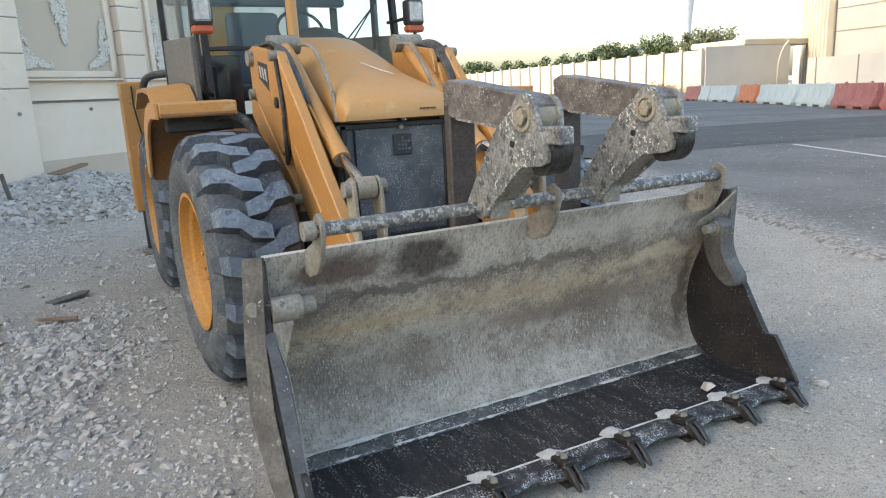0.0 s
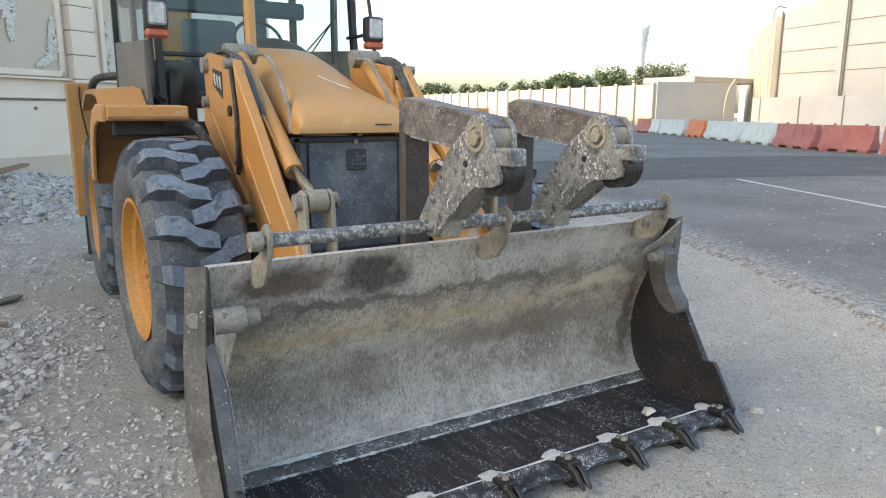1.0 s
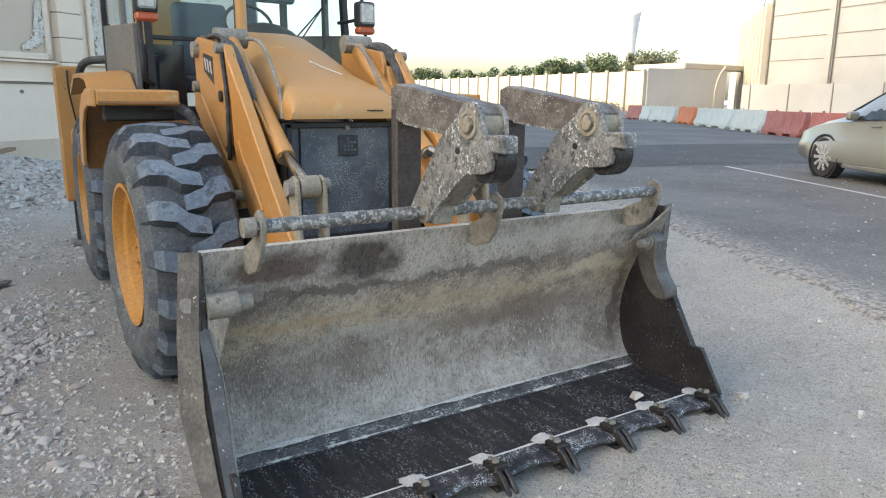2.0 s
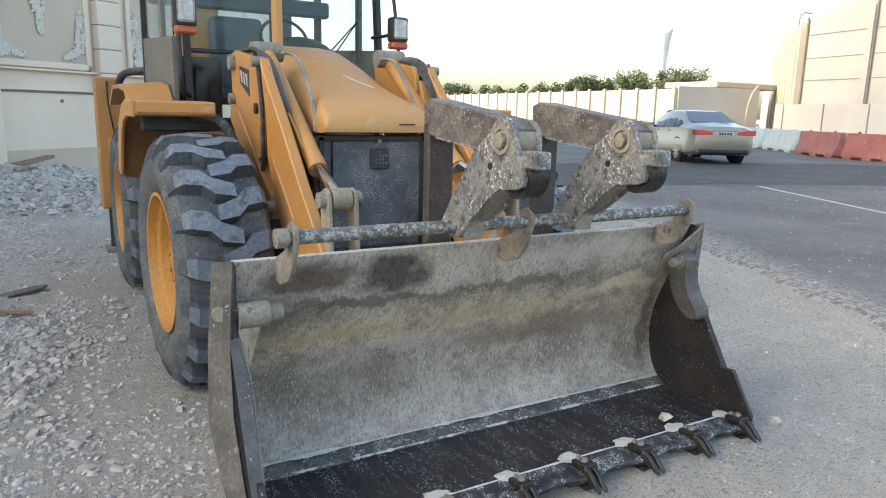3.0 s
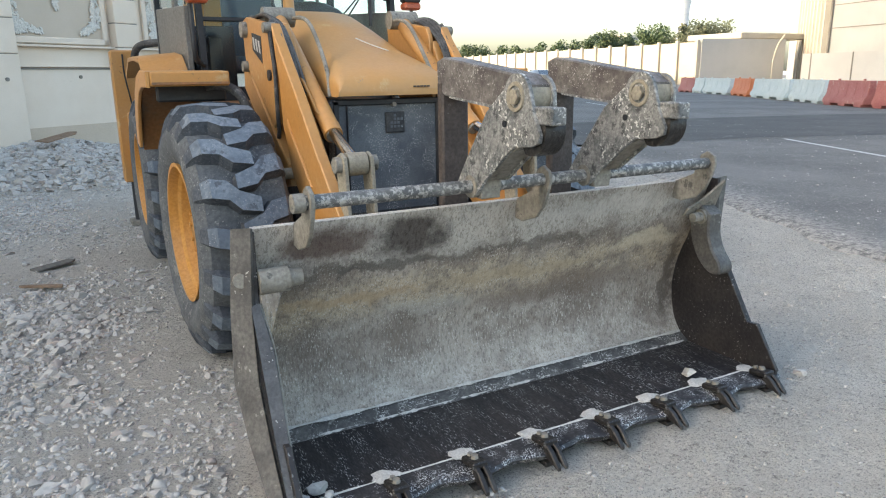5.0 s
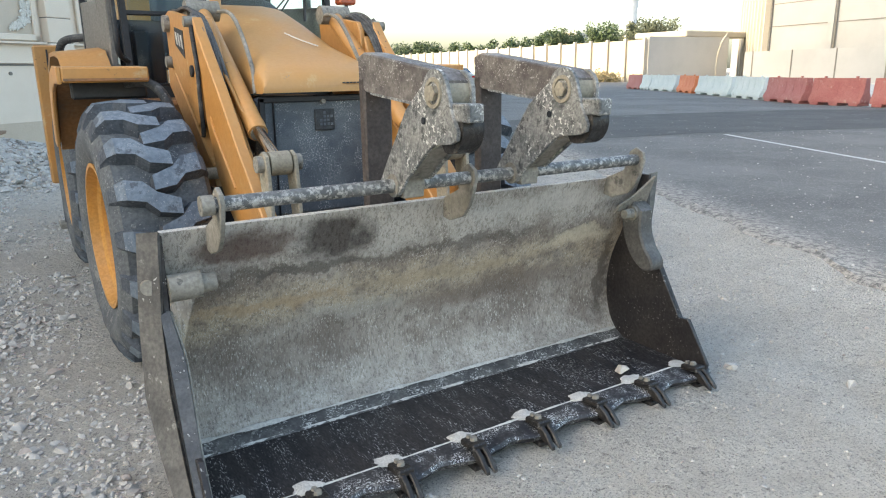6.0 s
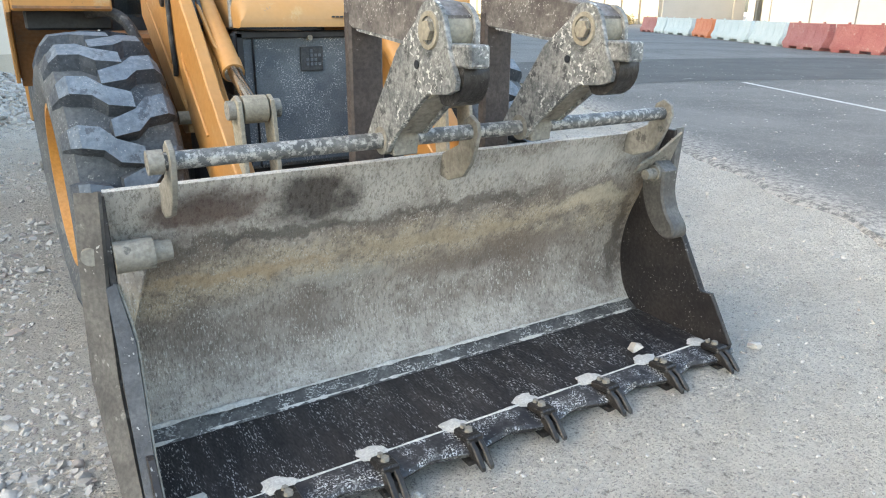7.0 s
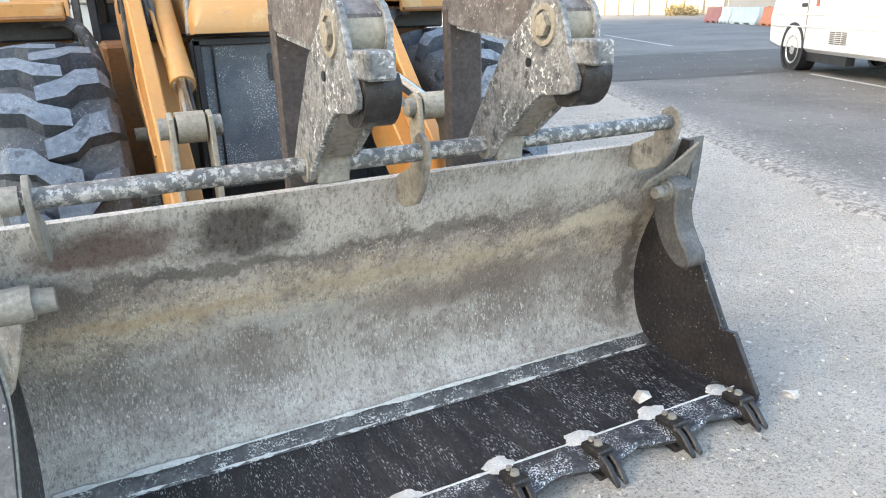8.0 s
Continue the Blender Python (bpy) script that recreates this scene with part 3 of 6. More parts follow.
def build_left_wall():
    H = 11.0
    bm = B()
    box(bm, -28, 8.6, 0.10, 0.45, -0.2, H)
    wall_piece("wall_north", bm, WALL, "tall cream rendered wall with carved stucco panels")
    bm = B()
    box(bm, -14, 8.6, 0.02, 0.12, -0.2, 1.66)
    wall_piece("wall_base", bm, WALL, "plain cream lower part of the rendered wall")
    bm = B()
    box(bm, -0.31, 2.3, -0.004, 0.04, 0.0, 0.62)
    wall_piece("wall_patch", bm, WALL_BASE, "tan unpainted patch low on the wall")
    # framed recessed panels
    for k, x0 in enumerate((-0.35, 2.75)):
        bm = B()
        box(bm, x0, x0 + 1.95, 0.085, 0.11, 2.24, 6.6)
        wall_piece("wall_panel", bm, WALL_PANEL, "beige recessed panel of the rendered wall")
        bm = B()
        for a, b, c, d in ((x0 - 0.12, x0, 2.12, 6.7), (x0 + 1.95, x0 + 2.07, 2.12, 6.7), (x0 - 0.12, x0 + 2.07, 2.12, 2.24), (x0 - 0.12, x0 + 2.07, 6.6, 6.72)):
            box(bm, a, b, 0.03, 0.1, c, d, 0.015)
        wall_piece("trim", bm, WALL, "moulded frame round a recessed wall panel", "trim")
        bm = B()
        rnd = random.Random(40 + k)
        carve(bm, [(x0 + 0.08, 3.75), (x0 + 0.1, 3.2), (x0 + 0.22, 2.85), (x0 + 0.6, 2.72)], 0.11, rnd, 260)
        carve(bm, [(x0 + 0.12, 2.75), (x0 + 0.3, 2.75)], 0.1, rnd, 90)
        carve(bm, [(x0 + 1.87, 3.55), (x0 + 1.85, 3.1), (x0 + 1.75, 2.85), (x0 + 1.5, 2.72)], 0.1, rnd, 240)
        carve(bm, [(x0 + 0.95, 4.3), (x0 + 0.98, 3.85), (x0 + 1.0, 3.5)], 0.16, rnd, 280)
        carve(bm, [(x0 + 1.0, 3.5), (x0 + 1.02, 3.15)], 0.06, rnd, 80)
        ob = wall_piece("wall_carving", bm, STUCCO, "white carved stucco foliage on the wall panel", "wall carving")
        ob.matrix_basis = WALL_M @ pose(0, 0.075, -0.38)
    # rusticated piers
    for x0, w, zb in ((-2.6, 2.26, 0.0), (1.80, 0.56, 1.62), (5.1, 0.7, 1.62)):
        bm = B()
        z = zb
        while z < H:
            h = 0.47 if zb else (1.92 if z < 0.5 else 0.6)
            box(bm, x0, x0 + w, -0.10 if zb else -0.14, 0.11, z + 0.008, min(H, z + h) - 0.008, 0.012)
            z += h
        wall_piece("wall_pier", bm, WALL, "cream rusticated pier of the rendered wall")
        bm = B()
        box(bm, x0 + 0.01, x0 + w - 0.01, -0.085 if zb else -0.125, 0.1, zb, H)
        wall_piece("wall_pier_joint", bm, JOINT, "dark joints behind the blocks of the pier")
    for z, h in ((1.70, 0.02), (2.06, 0.04)):
        bm = B()
        box(bm, -0.33, 8.6, -0.02, 0.1, z, z + h, 0.008)
        wall_piece("trim", bm, WALL, "narrow string course along the wall", "trim")
    # no recess here: a dark strip gives the groove its shadow by colour
    bm = B()
    box(bm, -0.31, 5, 0.0, 0.03, 1.66, 1.685)
    wall_piece("wall_groove", bm, JOINT, "dark shadow groove along the wall")
    for x, z in ((-0.62, 1.49), (0.95, 1.52)):
        bm = B()
        cyl(bm, (x, -0.16 if x < -0.4 else 0.0, z), (x, 0.03, z), 0.035, n=10)
        wall_piece("wall_anchor", bm, JOINT, "small dark round hole plug in the wall", "wall fixing")
    # taller unseen block, added behind the wall to shade the hall; far end hipped
    bm = B()
    prism(bm, [(19.5, 0.0), (60.0, 0.0), (60.0, 41.5), (54.0, 45.0), (19.5, 45.0)], -16.0, 5.0)
    setting("wall_west", bm, WALL, "unseen tall cream block added behind the wall to shade the hall", "building")


build_left_wall()


def build_far():
    # compound wall of precast panels with posts
    a, b = Vector((58.6, 52.2, 0)), Vector((63.0, 106.0, 0))
    d = (b - a)
    L = d.length
    m = Matrix.Translation(a) @ Matrix.Rotation(math.atan2(d.y, d.x), 4, "Z")
    bm = B()
    box(bm, 0, L + 60, -0.15, 0.15, -0.3, 4.55)
    w = setting("wall_compound", bm, PRECAST, "long cream precast concrete compound wall", "wall")
    w.matrix_basis = m
    k = int((L + 60) / 3.0)
    for i in range(k):
        bm = B()
        box(bm, 0, 0.4, 0.12, 0.42, 0, 4.75, 0.02)
        p = finish("wall_post", bm, PRECAST, w)
        p.matrix_basis = pose(i * 3.0, 0, 0)
        if i < k - 1:
            bm = B()
            box(bm, 0.55, 2.85, 0.1, 0.22, 0.9, 4.35, 0.03)
            finish("panel", bm, PRECAST, w).matrix_basis = pose(i * 3.0, 0, 0)
    bm = B()
    prism(bm, [(58.6, 52.0), (70.2, 50.6), (70.3, 51.0), (58.7, 52.5)], -0.3, 4.85, axis="z")
    setting("wall_return", bm, PRECAST_GREY, "shaded plain return of the compound wall", "wall")
    # gatehouse beside the return
    g = thing("gatehouse", "cream flat-roofed gatehouse with columns and dark opening", "building", pose(72.0, 55.0, 0))
    for x in (-2.0, -0.6, 1.0):
        bm = B()
        box(bm, x, x + 0.7, -1.2, -0.4, 0, 5.0, 0.05)
        part("column", bm, PRECAST, g)
    bm = B()
    box(bm, -6, 6, -1.8, 6, 5.0, 5.7, 0.1)
    part("roof", bm, PRECAST, g)
    bm = B()
    box(bm, -1.5, 5, 1.0, 6, 0, 5.0)
    part("wall", bm, PRECAST_GREY, g)
    bm = B()
    box(bm, 0.2, 0.95, -0.5, 1.2, 0, 4.0)
    part("opening", bm, JOINT, g)
    # tall panelled building
    hall = thing("panelled_hall", "large pale precast building with ribbed end wall", "building", pose(0, 0, 0))
    A, Bq, C = Vector((65.9, 42.8, 0)), Vector((61.2, 20.0, 0)), Vector((92.0, 66.0, 0))
    bm = B()
    prism(bm, [(A.x, A.y), (Bq.x, Bq.y), (Bq.x + 30, Bq.y), (C.x + 20, C.y), (C.x, C.y)], -0.3, 11.3, axis="z")
    part("wall", bm, PRECAST_GREY, hall)
    d = (Bq - A).normalized()
    nrm = Vector((d.y, -d.x, 0))
    # arched gable over the front, with the vault behind it
    bm = B()
    rise = [(0.0, 11.3), (1.5, 11.75), (3.5, 12.25), (6.0, 12.7), (9.0, 13.05), (13.0, 13.25), (18.0, 13.1), (23.2, 12.4), (23.2, 11.3)]
    f, g = [[bm.verts.new((A + d * u - nrm * w).to_tuple()[:2] + (z,)) for u, z in rise] for w in (0.0, 9.0)]
    bm.faces.new(f)
    bm.faces.new(g[::-1])
    for i in range(len(rise)):
        j = (i + 1) % len(rise)
        bm.faces.new((f[i], g[i], g[j], f[j]))
    part("roof", bm, PRECAST_GREY, hall)
    for i in range(3):
        p = A + d * (0.15 + 7.7 * i) + nrm * 0.12
        bm = B()
        cyl(bm, (p.x, p.y, 2.4), (p.x, p.y, 11.6 + 0.6 * i), 0.11, n=8)
        part("downpipe", bm, JOINT, hall)
        p -= d * 0.75
        q = p + d * 0.62
        k = nrm * 0.25
        if i:
            bm = B()
            prism(bm, [(p.x - k.x, p.y - k.y), (q.x - k.x, q.y - k.y), (q.x + k.x * 0.6, q.y + k.y * 0.6), (p.x + k.x * 0.6, p.y + k.y * 0.6)], 2.4, 11.3 + 0.6 * i, axis="z")
            part("pilaster", bm, PRECAST_GREY, hall)
        for z in (5.4, 7.55, 9.8):
            q = A + d * (0.35 + 7.7 * i) + nrm * 0.02
            r = q + d * 6.6
            bm = B()
            k = nrm * 0.03
            prism(bm, [(q.x - k.x, q.y - k.y), (r.x - k.x, r.y - k.y), (r.x + k.x, r.y + k.y), (q.x + k.x, q.y + k.y)], z, z + 0.08, axis="z")
            part("panel_joint", bm, JOINT, hall)
    bm = B()
    p = A + (C - A).normalized() * 6.0
    tube(bm, [(p.x, p.y, 11.0), (p.x, p.y, 12.3), (p.x + 0.5, p.y - 0.1, 12.9), (p.x + 1.3, p.y - 0.5, 12.8)], 0.08, 8, 6)
    part("vent_pipe", bm, JOINT, hall, "bent grey vent pipe on the roof")
    e = (C - A).normalized()
    en = Vector((-e.y, e.x, 0))
    for i in range(9):
        p = A + e * (0.6 + 2.6 * i)
        bm = B()
        q, r = p + en * 0.5, p + e * 0.9
        prism(bm, [(p.x, p.y), (q.x, q.y), ((q + e * 0.9).x, (q + e * 0.9).y), (r.x, r.y)], 0, 11.25, axis="z")
        part("rib", bm, PRECAST, hall)
    # low boundary wall before the hall
    bm = B()
    prism(bm, [(62.4, 42.6), (61.9, 42.6), (57.6, 20.0), (58.1, 20.0)], -0.3, 3.0, axis="z")
    fw = setting("wall_boundary", bm, PRECAST_GREY, "low pale concrete boundary wall before the hall", "wall")
    for i in range(5):
        y = 41.5 - 4.6 * i
        x = 61.9 - (42.6 - y) * 0.19 - 0.03
        bm = B()
        box(bm, x - 0.03, x + 0.02, y, y + 0.08, 0, 3.02)
        finish("joint", bm, JOINT, fw)


build_far()


# ---- the backhoe loader ----
XM = -0.08                                   # the machine's middle plane
loader = thing("backhoe_loader", "dusty yellow backhoe loader parked with a wide front bucket", "backhoe loader")
XL, XR = -1.115, 1.15                        # insides of the bucket's cheeks
FLOOR_Z = 0.07
BACK = [(0.60, 0.105), (0.645, 0.17), (0.672, 0.26), (0.68, 0.36), (0.665, 0.46), (0.635, 0.55), (0.60, 0.625)]
RIM = (0.475, 0.955)


def build_bucket():
    # shell: curved back and upper panel, thick
    bm = B()
    prof = [(0.545, 0.072)] + [(p.y, p.z) for p in curve_points([(0, y, z) for y, z in BACK], 4)] + [RIM]
    outer = [(y + 0.025, z + 0.004) for y, z in prof]
    prism(bm, prof + outer[::-1], XL, XR)
    shell = part("bucket", bm, BUCKET, loader, "wide worn steel loader bucket caked with dust")
    sub = lambda name, b, m, label="": part(name, b, m, shell, label)
    # floor
    bm = B()
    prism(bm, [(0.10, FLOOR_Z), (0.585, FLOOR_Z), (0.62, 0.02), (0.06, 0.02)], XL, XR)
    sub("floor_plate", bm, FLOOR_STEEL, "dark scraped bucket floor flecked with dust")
    bm = B()
    prism(bm, [(0.535, FLOOR_Z + 0.002), (0.598, 0.105), (0.61, 0.07)], XL + 0.002, XR - 0.002)
    sub("wear_strip", bm, STRIP, "grey dusty wear strip")
    # worn cutting edge, scalloped between the teeth
    teeth = [1.085 - 0.3125 * k for k in range(8)]
    bm = B()
    n = 120
    rows = []
    for i in range(n + 1):
        x = XL - 0.03 + (XR - XL + 0.06) * i / n
        ph = (x - teeth[0]) / 0.3125
        s = abs(ph - round(ph)) * 2
        yf = -0.012 + 0.034 * s ** 1.5 + 0.006 * noise.noise((x * 14, 0, 0))
        rows.append([bm.verts.new(p) for p in ((x, 0.112, FLOOR_Z + 0.016), (x, yf + 0.01, FLOOR_Z + 0.008 - 0.01 * (1 - s)), (x, yf, FLOOR_Z - 0.008), (x, yf + 0.02, 0.035), (x, 0.112, 0.035))])
    for a, b in zip(rows, rows[1:]):
        for k in range(5):
            bm.faces.new((a[k], a[(k + 1) % 5], b[(k + 1) % 5], b[k]))
    bm.faces.new(rows[0])
    bm.faces.new(rows[-1][::-1])
    sub("cutting_edge", bm, EDGE_STEEL, "worn scalloped cutting edge")
    # teeth
    for x in teeth:
        bm = B()
        box(bm, -0.032, 0.032, -0.02, 0.075, 0.0, 0.026, 0.006, pose(0, 0, 0.088, -8))
        for xa, xb in ((-0.027, -0.006), (0.006, 0.027)):
            prism(bm, [(0.0, 0.11), (-0.045, 0.088), (-0.092, 0.045), (-0.094, 0.032), (-0.05, 0.045), (0.0, 0.05)], xa, xb, 0.004)
        box(bm, -0.01, 0.01, -0.05, 0.0, 0.05, 0.075)
        box(bm, -0.034, 0.034, -0.03, 0.07, 0.015, 0.036, 0.004)
        t = sub("tooth", bm, TOOTH)
        t.matrix_basis = pose(x, 0.012, 0.0, 0, 0, random.Random(int(x * 100)).uniform(-3, 3))
        bm = B()
        cyl(bm, (0, 0.028, 0.108), (0, 0.028, 0.124), 0.016, 0.013, 6)
        cyl(bm, (0.0, 0.062, 0.1), (0.0, 0.062, 0.116), 0.012, 0.01, 6)
        bb = sub("bolt", bm, LUG)
        bb.matrix_basis = pose(x, 0.012, 0.0)
    # cheeks
    cheek = [RIM, (0.435, 0.955), (0.43, 0.67), (0.355, 0.545), (0.195, 0.285), (0.14, 0.29), (0.015, 0.10), (0.03, 0.03), (0.60, 0.03), (0.66, 0.12), (0.70, 0.26), (0.71, 0.36), (0.695, 0.46), (0.665, 0.56), (0.62, 0.65), (0.50, 0.955)]
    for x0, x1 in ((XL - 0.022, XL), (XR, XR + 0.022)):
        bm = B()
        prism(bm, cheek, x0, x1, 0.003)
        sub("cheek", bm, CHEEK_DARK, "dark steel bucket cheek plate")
    # side cutters along the front edges of the cheeks
    cut = [(0.43, 0.67), (0.355, 0.545), (0.195, 0.285), (0.06, 0.085), (0.13, 0.085), (0.27, 0.30), (0.42, 0.54), (0.475, 0.66)]
    bm = B()
    outer = [(-1.146, 0.428, 0.69), (-1.146, 0.35, 0.545), (-1.152, 0.195, 0.285), (-1.155, 0.03, 0.05)]
    inner = [(-1.118, 0.424, 0.70), (-1.098, 0.345, 0.545), (-1.112, 0.18, 0.285), (-1.112, 0.015, 0.05)]
    strip(bm, outer, inner, 0.012)
    sub("side_cutter", bm, CHEEK_GREY, "scraped dark grey side cutter")
    bm = B()
    tube(bm, [(x + 0.001, y - 0.002, z) for x, y, z in inner], 0.0045, 6, 5)
    sub("worn_edge", bm, LUG, "bright worn edge")
    bm = B()
    prism(bm, cut, XR + 0.003, XR + 0.035, 0.004)
    sub("side_cutter", bm, CHEEK_DARK, "dark side cutter")
    # outer flanges
    bm = B()
    a = [(-1.178, 0.475, 0.962), (-1.200, 0.49, 0.66), (-1.212, 0.47, 0.40), (-1.205, 0.33, 0.235), (-1.19, 0.12, 0.06)]
    b = [(-1.122, 0.425, 0.968), (-1.140, 0.425, 0.67), (-1.150, 0.36, 0.43), (-1.150, 0.24, 0.235), (-1.150, 0.09, 0.06)]
    strip(bm, a, b, 0.014)
    sub("flange", bm, FLANGE, "grey steel side flange")
    bm = B()
    cyl(bm, (-1.165, 0.468, 0.785), (-1.172, 0.440, 0.785), 0.03, 0.026, 16)
    sub("flange_bolt", bm, LUG, "worn round bolt head")
    bm = B()
    strip(bm, [(1.262, 0.475, 0.955), (1.235, 0.46, 0.80), (1.18, 0.43, 0.66)], [(1.16, 0.46, 0.955), (1.16, 0.455, 0.82), (1.165, 0.43, 0.66)], 0.014)
    sub("flange", bm, FLANGE)
    bm = B()
    strip(bm, [(1.15, 0.40, 0.955), (1.05, 0.44, 0.86), (0.98, 0.46, 0.82)], [(1.15, 0.45, 0.82), (1.05, 0.47, 0.80), (0.98, 0.49, 0.78)], 0.012)
    sub("gusset", bm, LUG, "dusty corner gusset")
    # pin bosses with hooked ends near the cheeks
    for side, xc in ((1, XR), (-1, XL)):
        bm = B()
        cyl(bm, (xc, 0.435, 0.775), (xc - side * 0.105, 0.435, 0.775), 0.046 if side < 0 else 0.036, n=24)
        sub("boss", bm, LUG, "dusty round pin boss")
        bm = B()
        cyl(bm, (xc - side * 0.10, 0.435, 0.775), (xc - side * 0.155, 0.435, 0.775), 0.035 if side < 0 else 0.026, 0.03 if side < 0 else 0.022, 18)
        sub("pin", bm, LUG)
        if side < 0:
            bm = B()
            prism(bm, [(xc, 0.76), (xc + 0.09, 0.76), (xc + 0.06, 0.67), (xc + 0.025, 0.56), (xc, 0.53)], 0.42, 0.49, 0.006, axis="y")
            sub("boss_bracket", bm, BUCKET)
            continue
        bm = B()
        prism(bm, [(p.y, p.z) for p in curve_points([(0, 0.385, 0.79), (0, 0.385, 0.70), (0, 0.355, 0.62), (0, 0.31, 0.565), (0, 0.30, 0.525), (0, 0.325, 0.50), (0, 0.38, 0.51), (0, 0.44, 0.56), (0, 0.485, 0.64), (0, 0.505, 0.73), (0, 0.485, 0.80), (0, 0.44, 0.828)], 3)], xc - side * 0.002, xc - side * 0.095, 0.008)
        sub("boss_bracket", bm, FLANGE, "worn grey hooked bracket")
    # dust lines and little heaps
    rnd = random.Random(11)
    bm = B()
    for (y, z, r, x0, x1) in ((0.545, 0.075, 0.0055, XL + 0.02, XR - 0.03), (0.594, 0.112, 0.008, XL + 0.02, XR - 0.01), (0.113, 0.088, 0.003, XL, XR)):
        prev = None
        k = 150
        for i in range(k + 1):
            x = x0 + (x1 - x0) * i / k
            rr = r * max(0.35, 0.8 + 1.3 * noise.noise((x * 9, y * 9, z)) + 0.8 * noise.noise((x * 41, y * 9, z)))
            ring = [bm.verts.new((x, y - rr * 1.2, z - 0.002)), bm.verts.new((x, y, z + rr * 0.8)), bm.verts.new((x, y + rr * 1.1, z + rr * 0.35))]
            if prev:
                bm.faces.new((prev[0], ring[0], ring[1], prev[1]))
                bm.faces.new((prev[1], ring[1], ring[2], prev[2]))
            prev = ring
    sub("dust_line", bm, DUST, "white stone dust settled along the seams")
    for i, x in enumerate(teeth):
        bm = B()
        s = rnd.uniform(0.026, 0.04)
        bmesh.ops.create_icosphere(bm, subdivisions=3, radius=1.0)
        for v in bm.verts:
            f = 1 + 0.45 * noise.noise(v.co * 1.7 + Vector((i * 5, 0, 0)))
            v.co = Vector((x + rnd.uniform(-.001, .001) + v.co.x * s * 1.35 * f - 0.008, 0.125 + v.co.y * s * f, 0.087 + max(v.co.z, -0.2) * 0.007 * f))
        sub("dust_clump", bm, DUST)
    return shell


build_bucket()


def build_fork_gear():
    bm = B()
    cyl(bm, (-1.0, 0.305, 1.06), (0.935, 0.305, 1.06), 0.025, n=24)
    rod = part("fork_rail", bm, ROD, loader, "scuffed black hinge rod across the bucket top")
    bm = B()
    cyl(bm, (-1.015, 0.305, 1.06), (-0.975, 0.305, 1.06), 0.033, n=20)
    part("rod_end", bm, LUG, rod)
    lug = [(0.256, 1.06), (0.266, 1.095), (0.305, 1.115), (0.342, 1.095), (0.352, 1.06), (0.375, 1.005), (0.488, 0.955), (0.492, 0.875), (0.44, 0.868), (0.345, 0.90), (0.30, 0.95), (0.272, 1.01)]
    for x in (-0.957, 0.0, 0.918):
        bm = B()
        prism(bm, lug, x - 0.008, x + 0.008, 0.002)
        part("lug", bm, LUG, rod, "rounded lug plate welded to the bucket")
    arc = lambda cy, cz, r, a0, a1, n: [(cy + r * math.cos(radians(a0 + (a1 - a0) * i / n)), cz + r * math.sin(radians(a0 + (a1 - a0) * i / n))) for i in range(n + 1)]
    fork = thing("pallet_fork", "", "")
    fork.parent = loader
    fork["label"] = "folded worn steel pallet fork on the hinge rod"
    # local x = 0 at the outer face of the left cheek
    head = arc(0.015, 1.392, 0.076, 20, 165, 8) + [(-0.082, 1.34), (-0.118, 1.275), (-0.112, 1.25), (-0.075, 1.236), (0.03, 1.226), (0.075, 1.195), (0.215, 1.088), (0.27, 1.03), (0.385, 1.03), (0.41, 1.06), (0.36, 1.13), (0.20, 1.335), (0.11, 1.40)]
    for x in (0.0, 0.098):
        bm = B()
        prism(bm, head if x == 0 else arc(0.015, 1.392, 0.07, 0, 190, 9) + [(-0.06, 1.3), (-0.1, 1.25), (0.04, 1.215), (0.22, 1.085), (0.37, 1.07), (0.19, 1.32)], x, x + 0.016, 0.002)
        part("cheek_plate", bm, FORK_STEEL, fork, "scraped grey cheek plate")
    bm = B()
    prism(bm, [(0.218, 1.092), (0.078, 1.20), (-0.02, 1.235), (0.03, 1.26), (0.15, 1.22), (0.33, 1.08)], 0.016, 0.098)
    part("leg_plate", bm, LUG, fork)
    bm = B()
    cyl(bm, (-0.004, 0.305, 1.06), (0.108, 0.305, 1.06), 0.043, n=24)
    box(bm, 0.02, 0.105, 0.262, 0.30, 1.015, 1.09, 0.004)
    part("collar", bm, LUG, fork, "dusty collar sliding on the rod")
    bm = B()
    cyl(bm, (0.016, 0.015, 1.392), (0.098, 0.015, 1.392), 0.058, n=28)
    part("pin_sleeve", bm, SLEEVE, fork, "tan dusty pin sleeve")
    bm = B()
    lathe(bm, [(-0.006, 0.048), (0.004, 0.05), (0.004, 0.036), (-0.006, 0.036)], (0, 0.015, 1.392), 28, close=True)
    cyl(bm, (-0.014, 0.015, 1.392), (0.004, 0.015, 1.392), 0.027, 0.025, 6)
    part("pin_bolt", bm, SLEEVE, fork, "rusty hexagon bolt head")
    bm = B()
    box(bm, 0.012, 0.072, -0.162, -0.03, 1.306, 1.362, 0.005)
    part("stop_block", bm, FORK_STEEL, fork)
    bm = B()
    prism(bm, [(-0.04, 1.325), (-0.115, 1.315)] + arc(-0.045, 1.285, 0.082, 170, 290, 8) + [(0.02, 1.26)], 0.018, 0.096)
    part("heel", bm, TOOTH, fork)
    bm = B()
    cyl(bm, (-0.003, 0.08, 1.302), (0.002, 0.08, 1.302), 0.012, n=12)
    part("hole", bm, BLACK, fork)
    bm = B()
    prism(bm, [(0.02, 1.462), (-0.035, 1.43), (-0.03, 1.37), (0.06, 1.345), (0.52, 1.385), (0.575, 1.41), (0.58, 1.515), (0.53, 1.53)], 0.008, 0.106, 0.006)
    part("tine_arm", bm, FORK_BAR, fork, "dark dusty folded tine arm")
    bm = B()
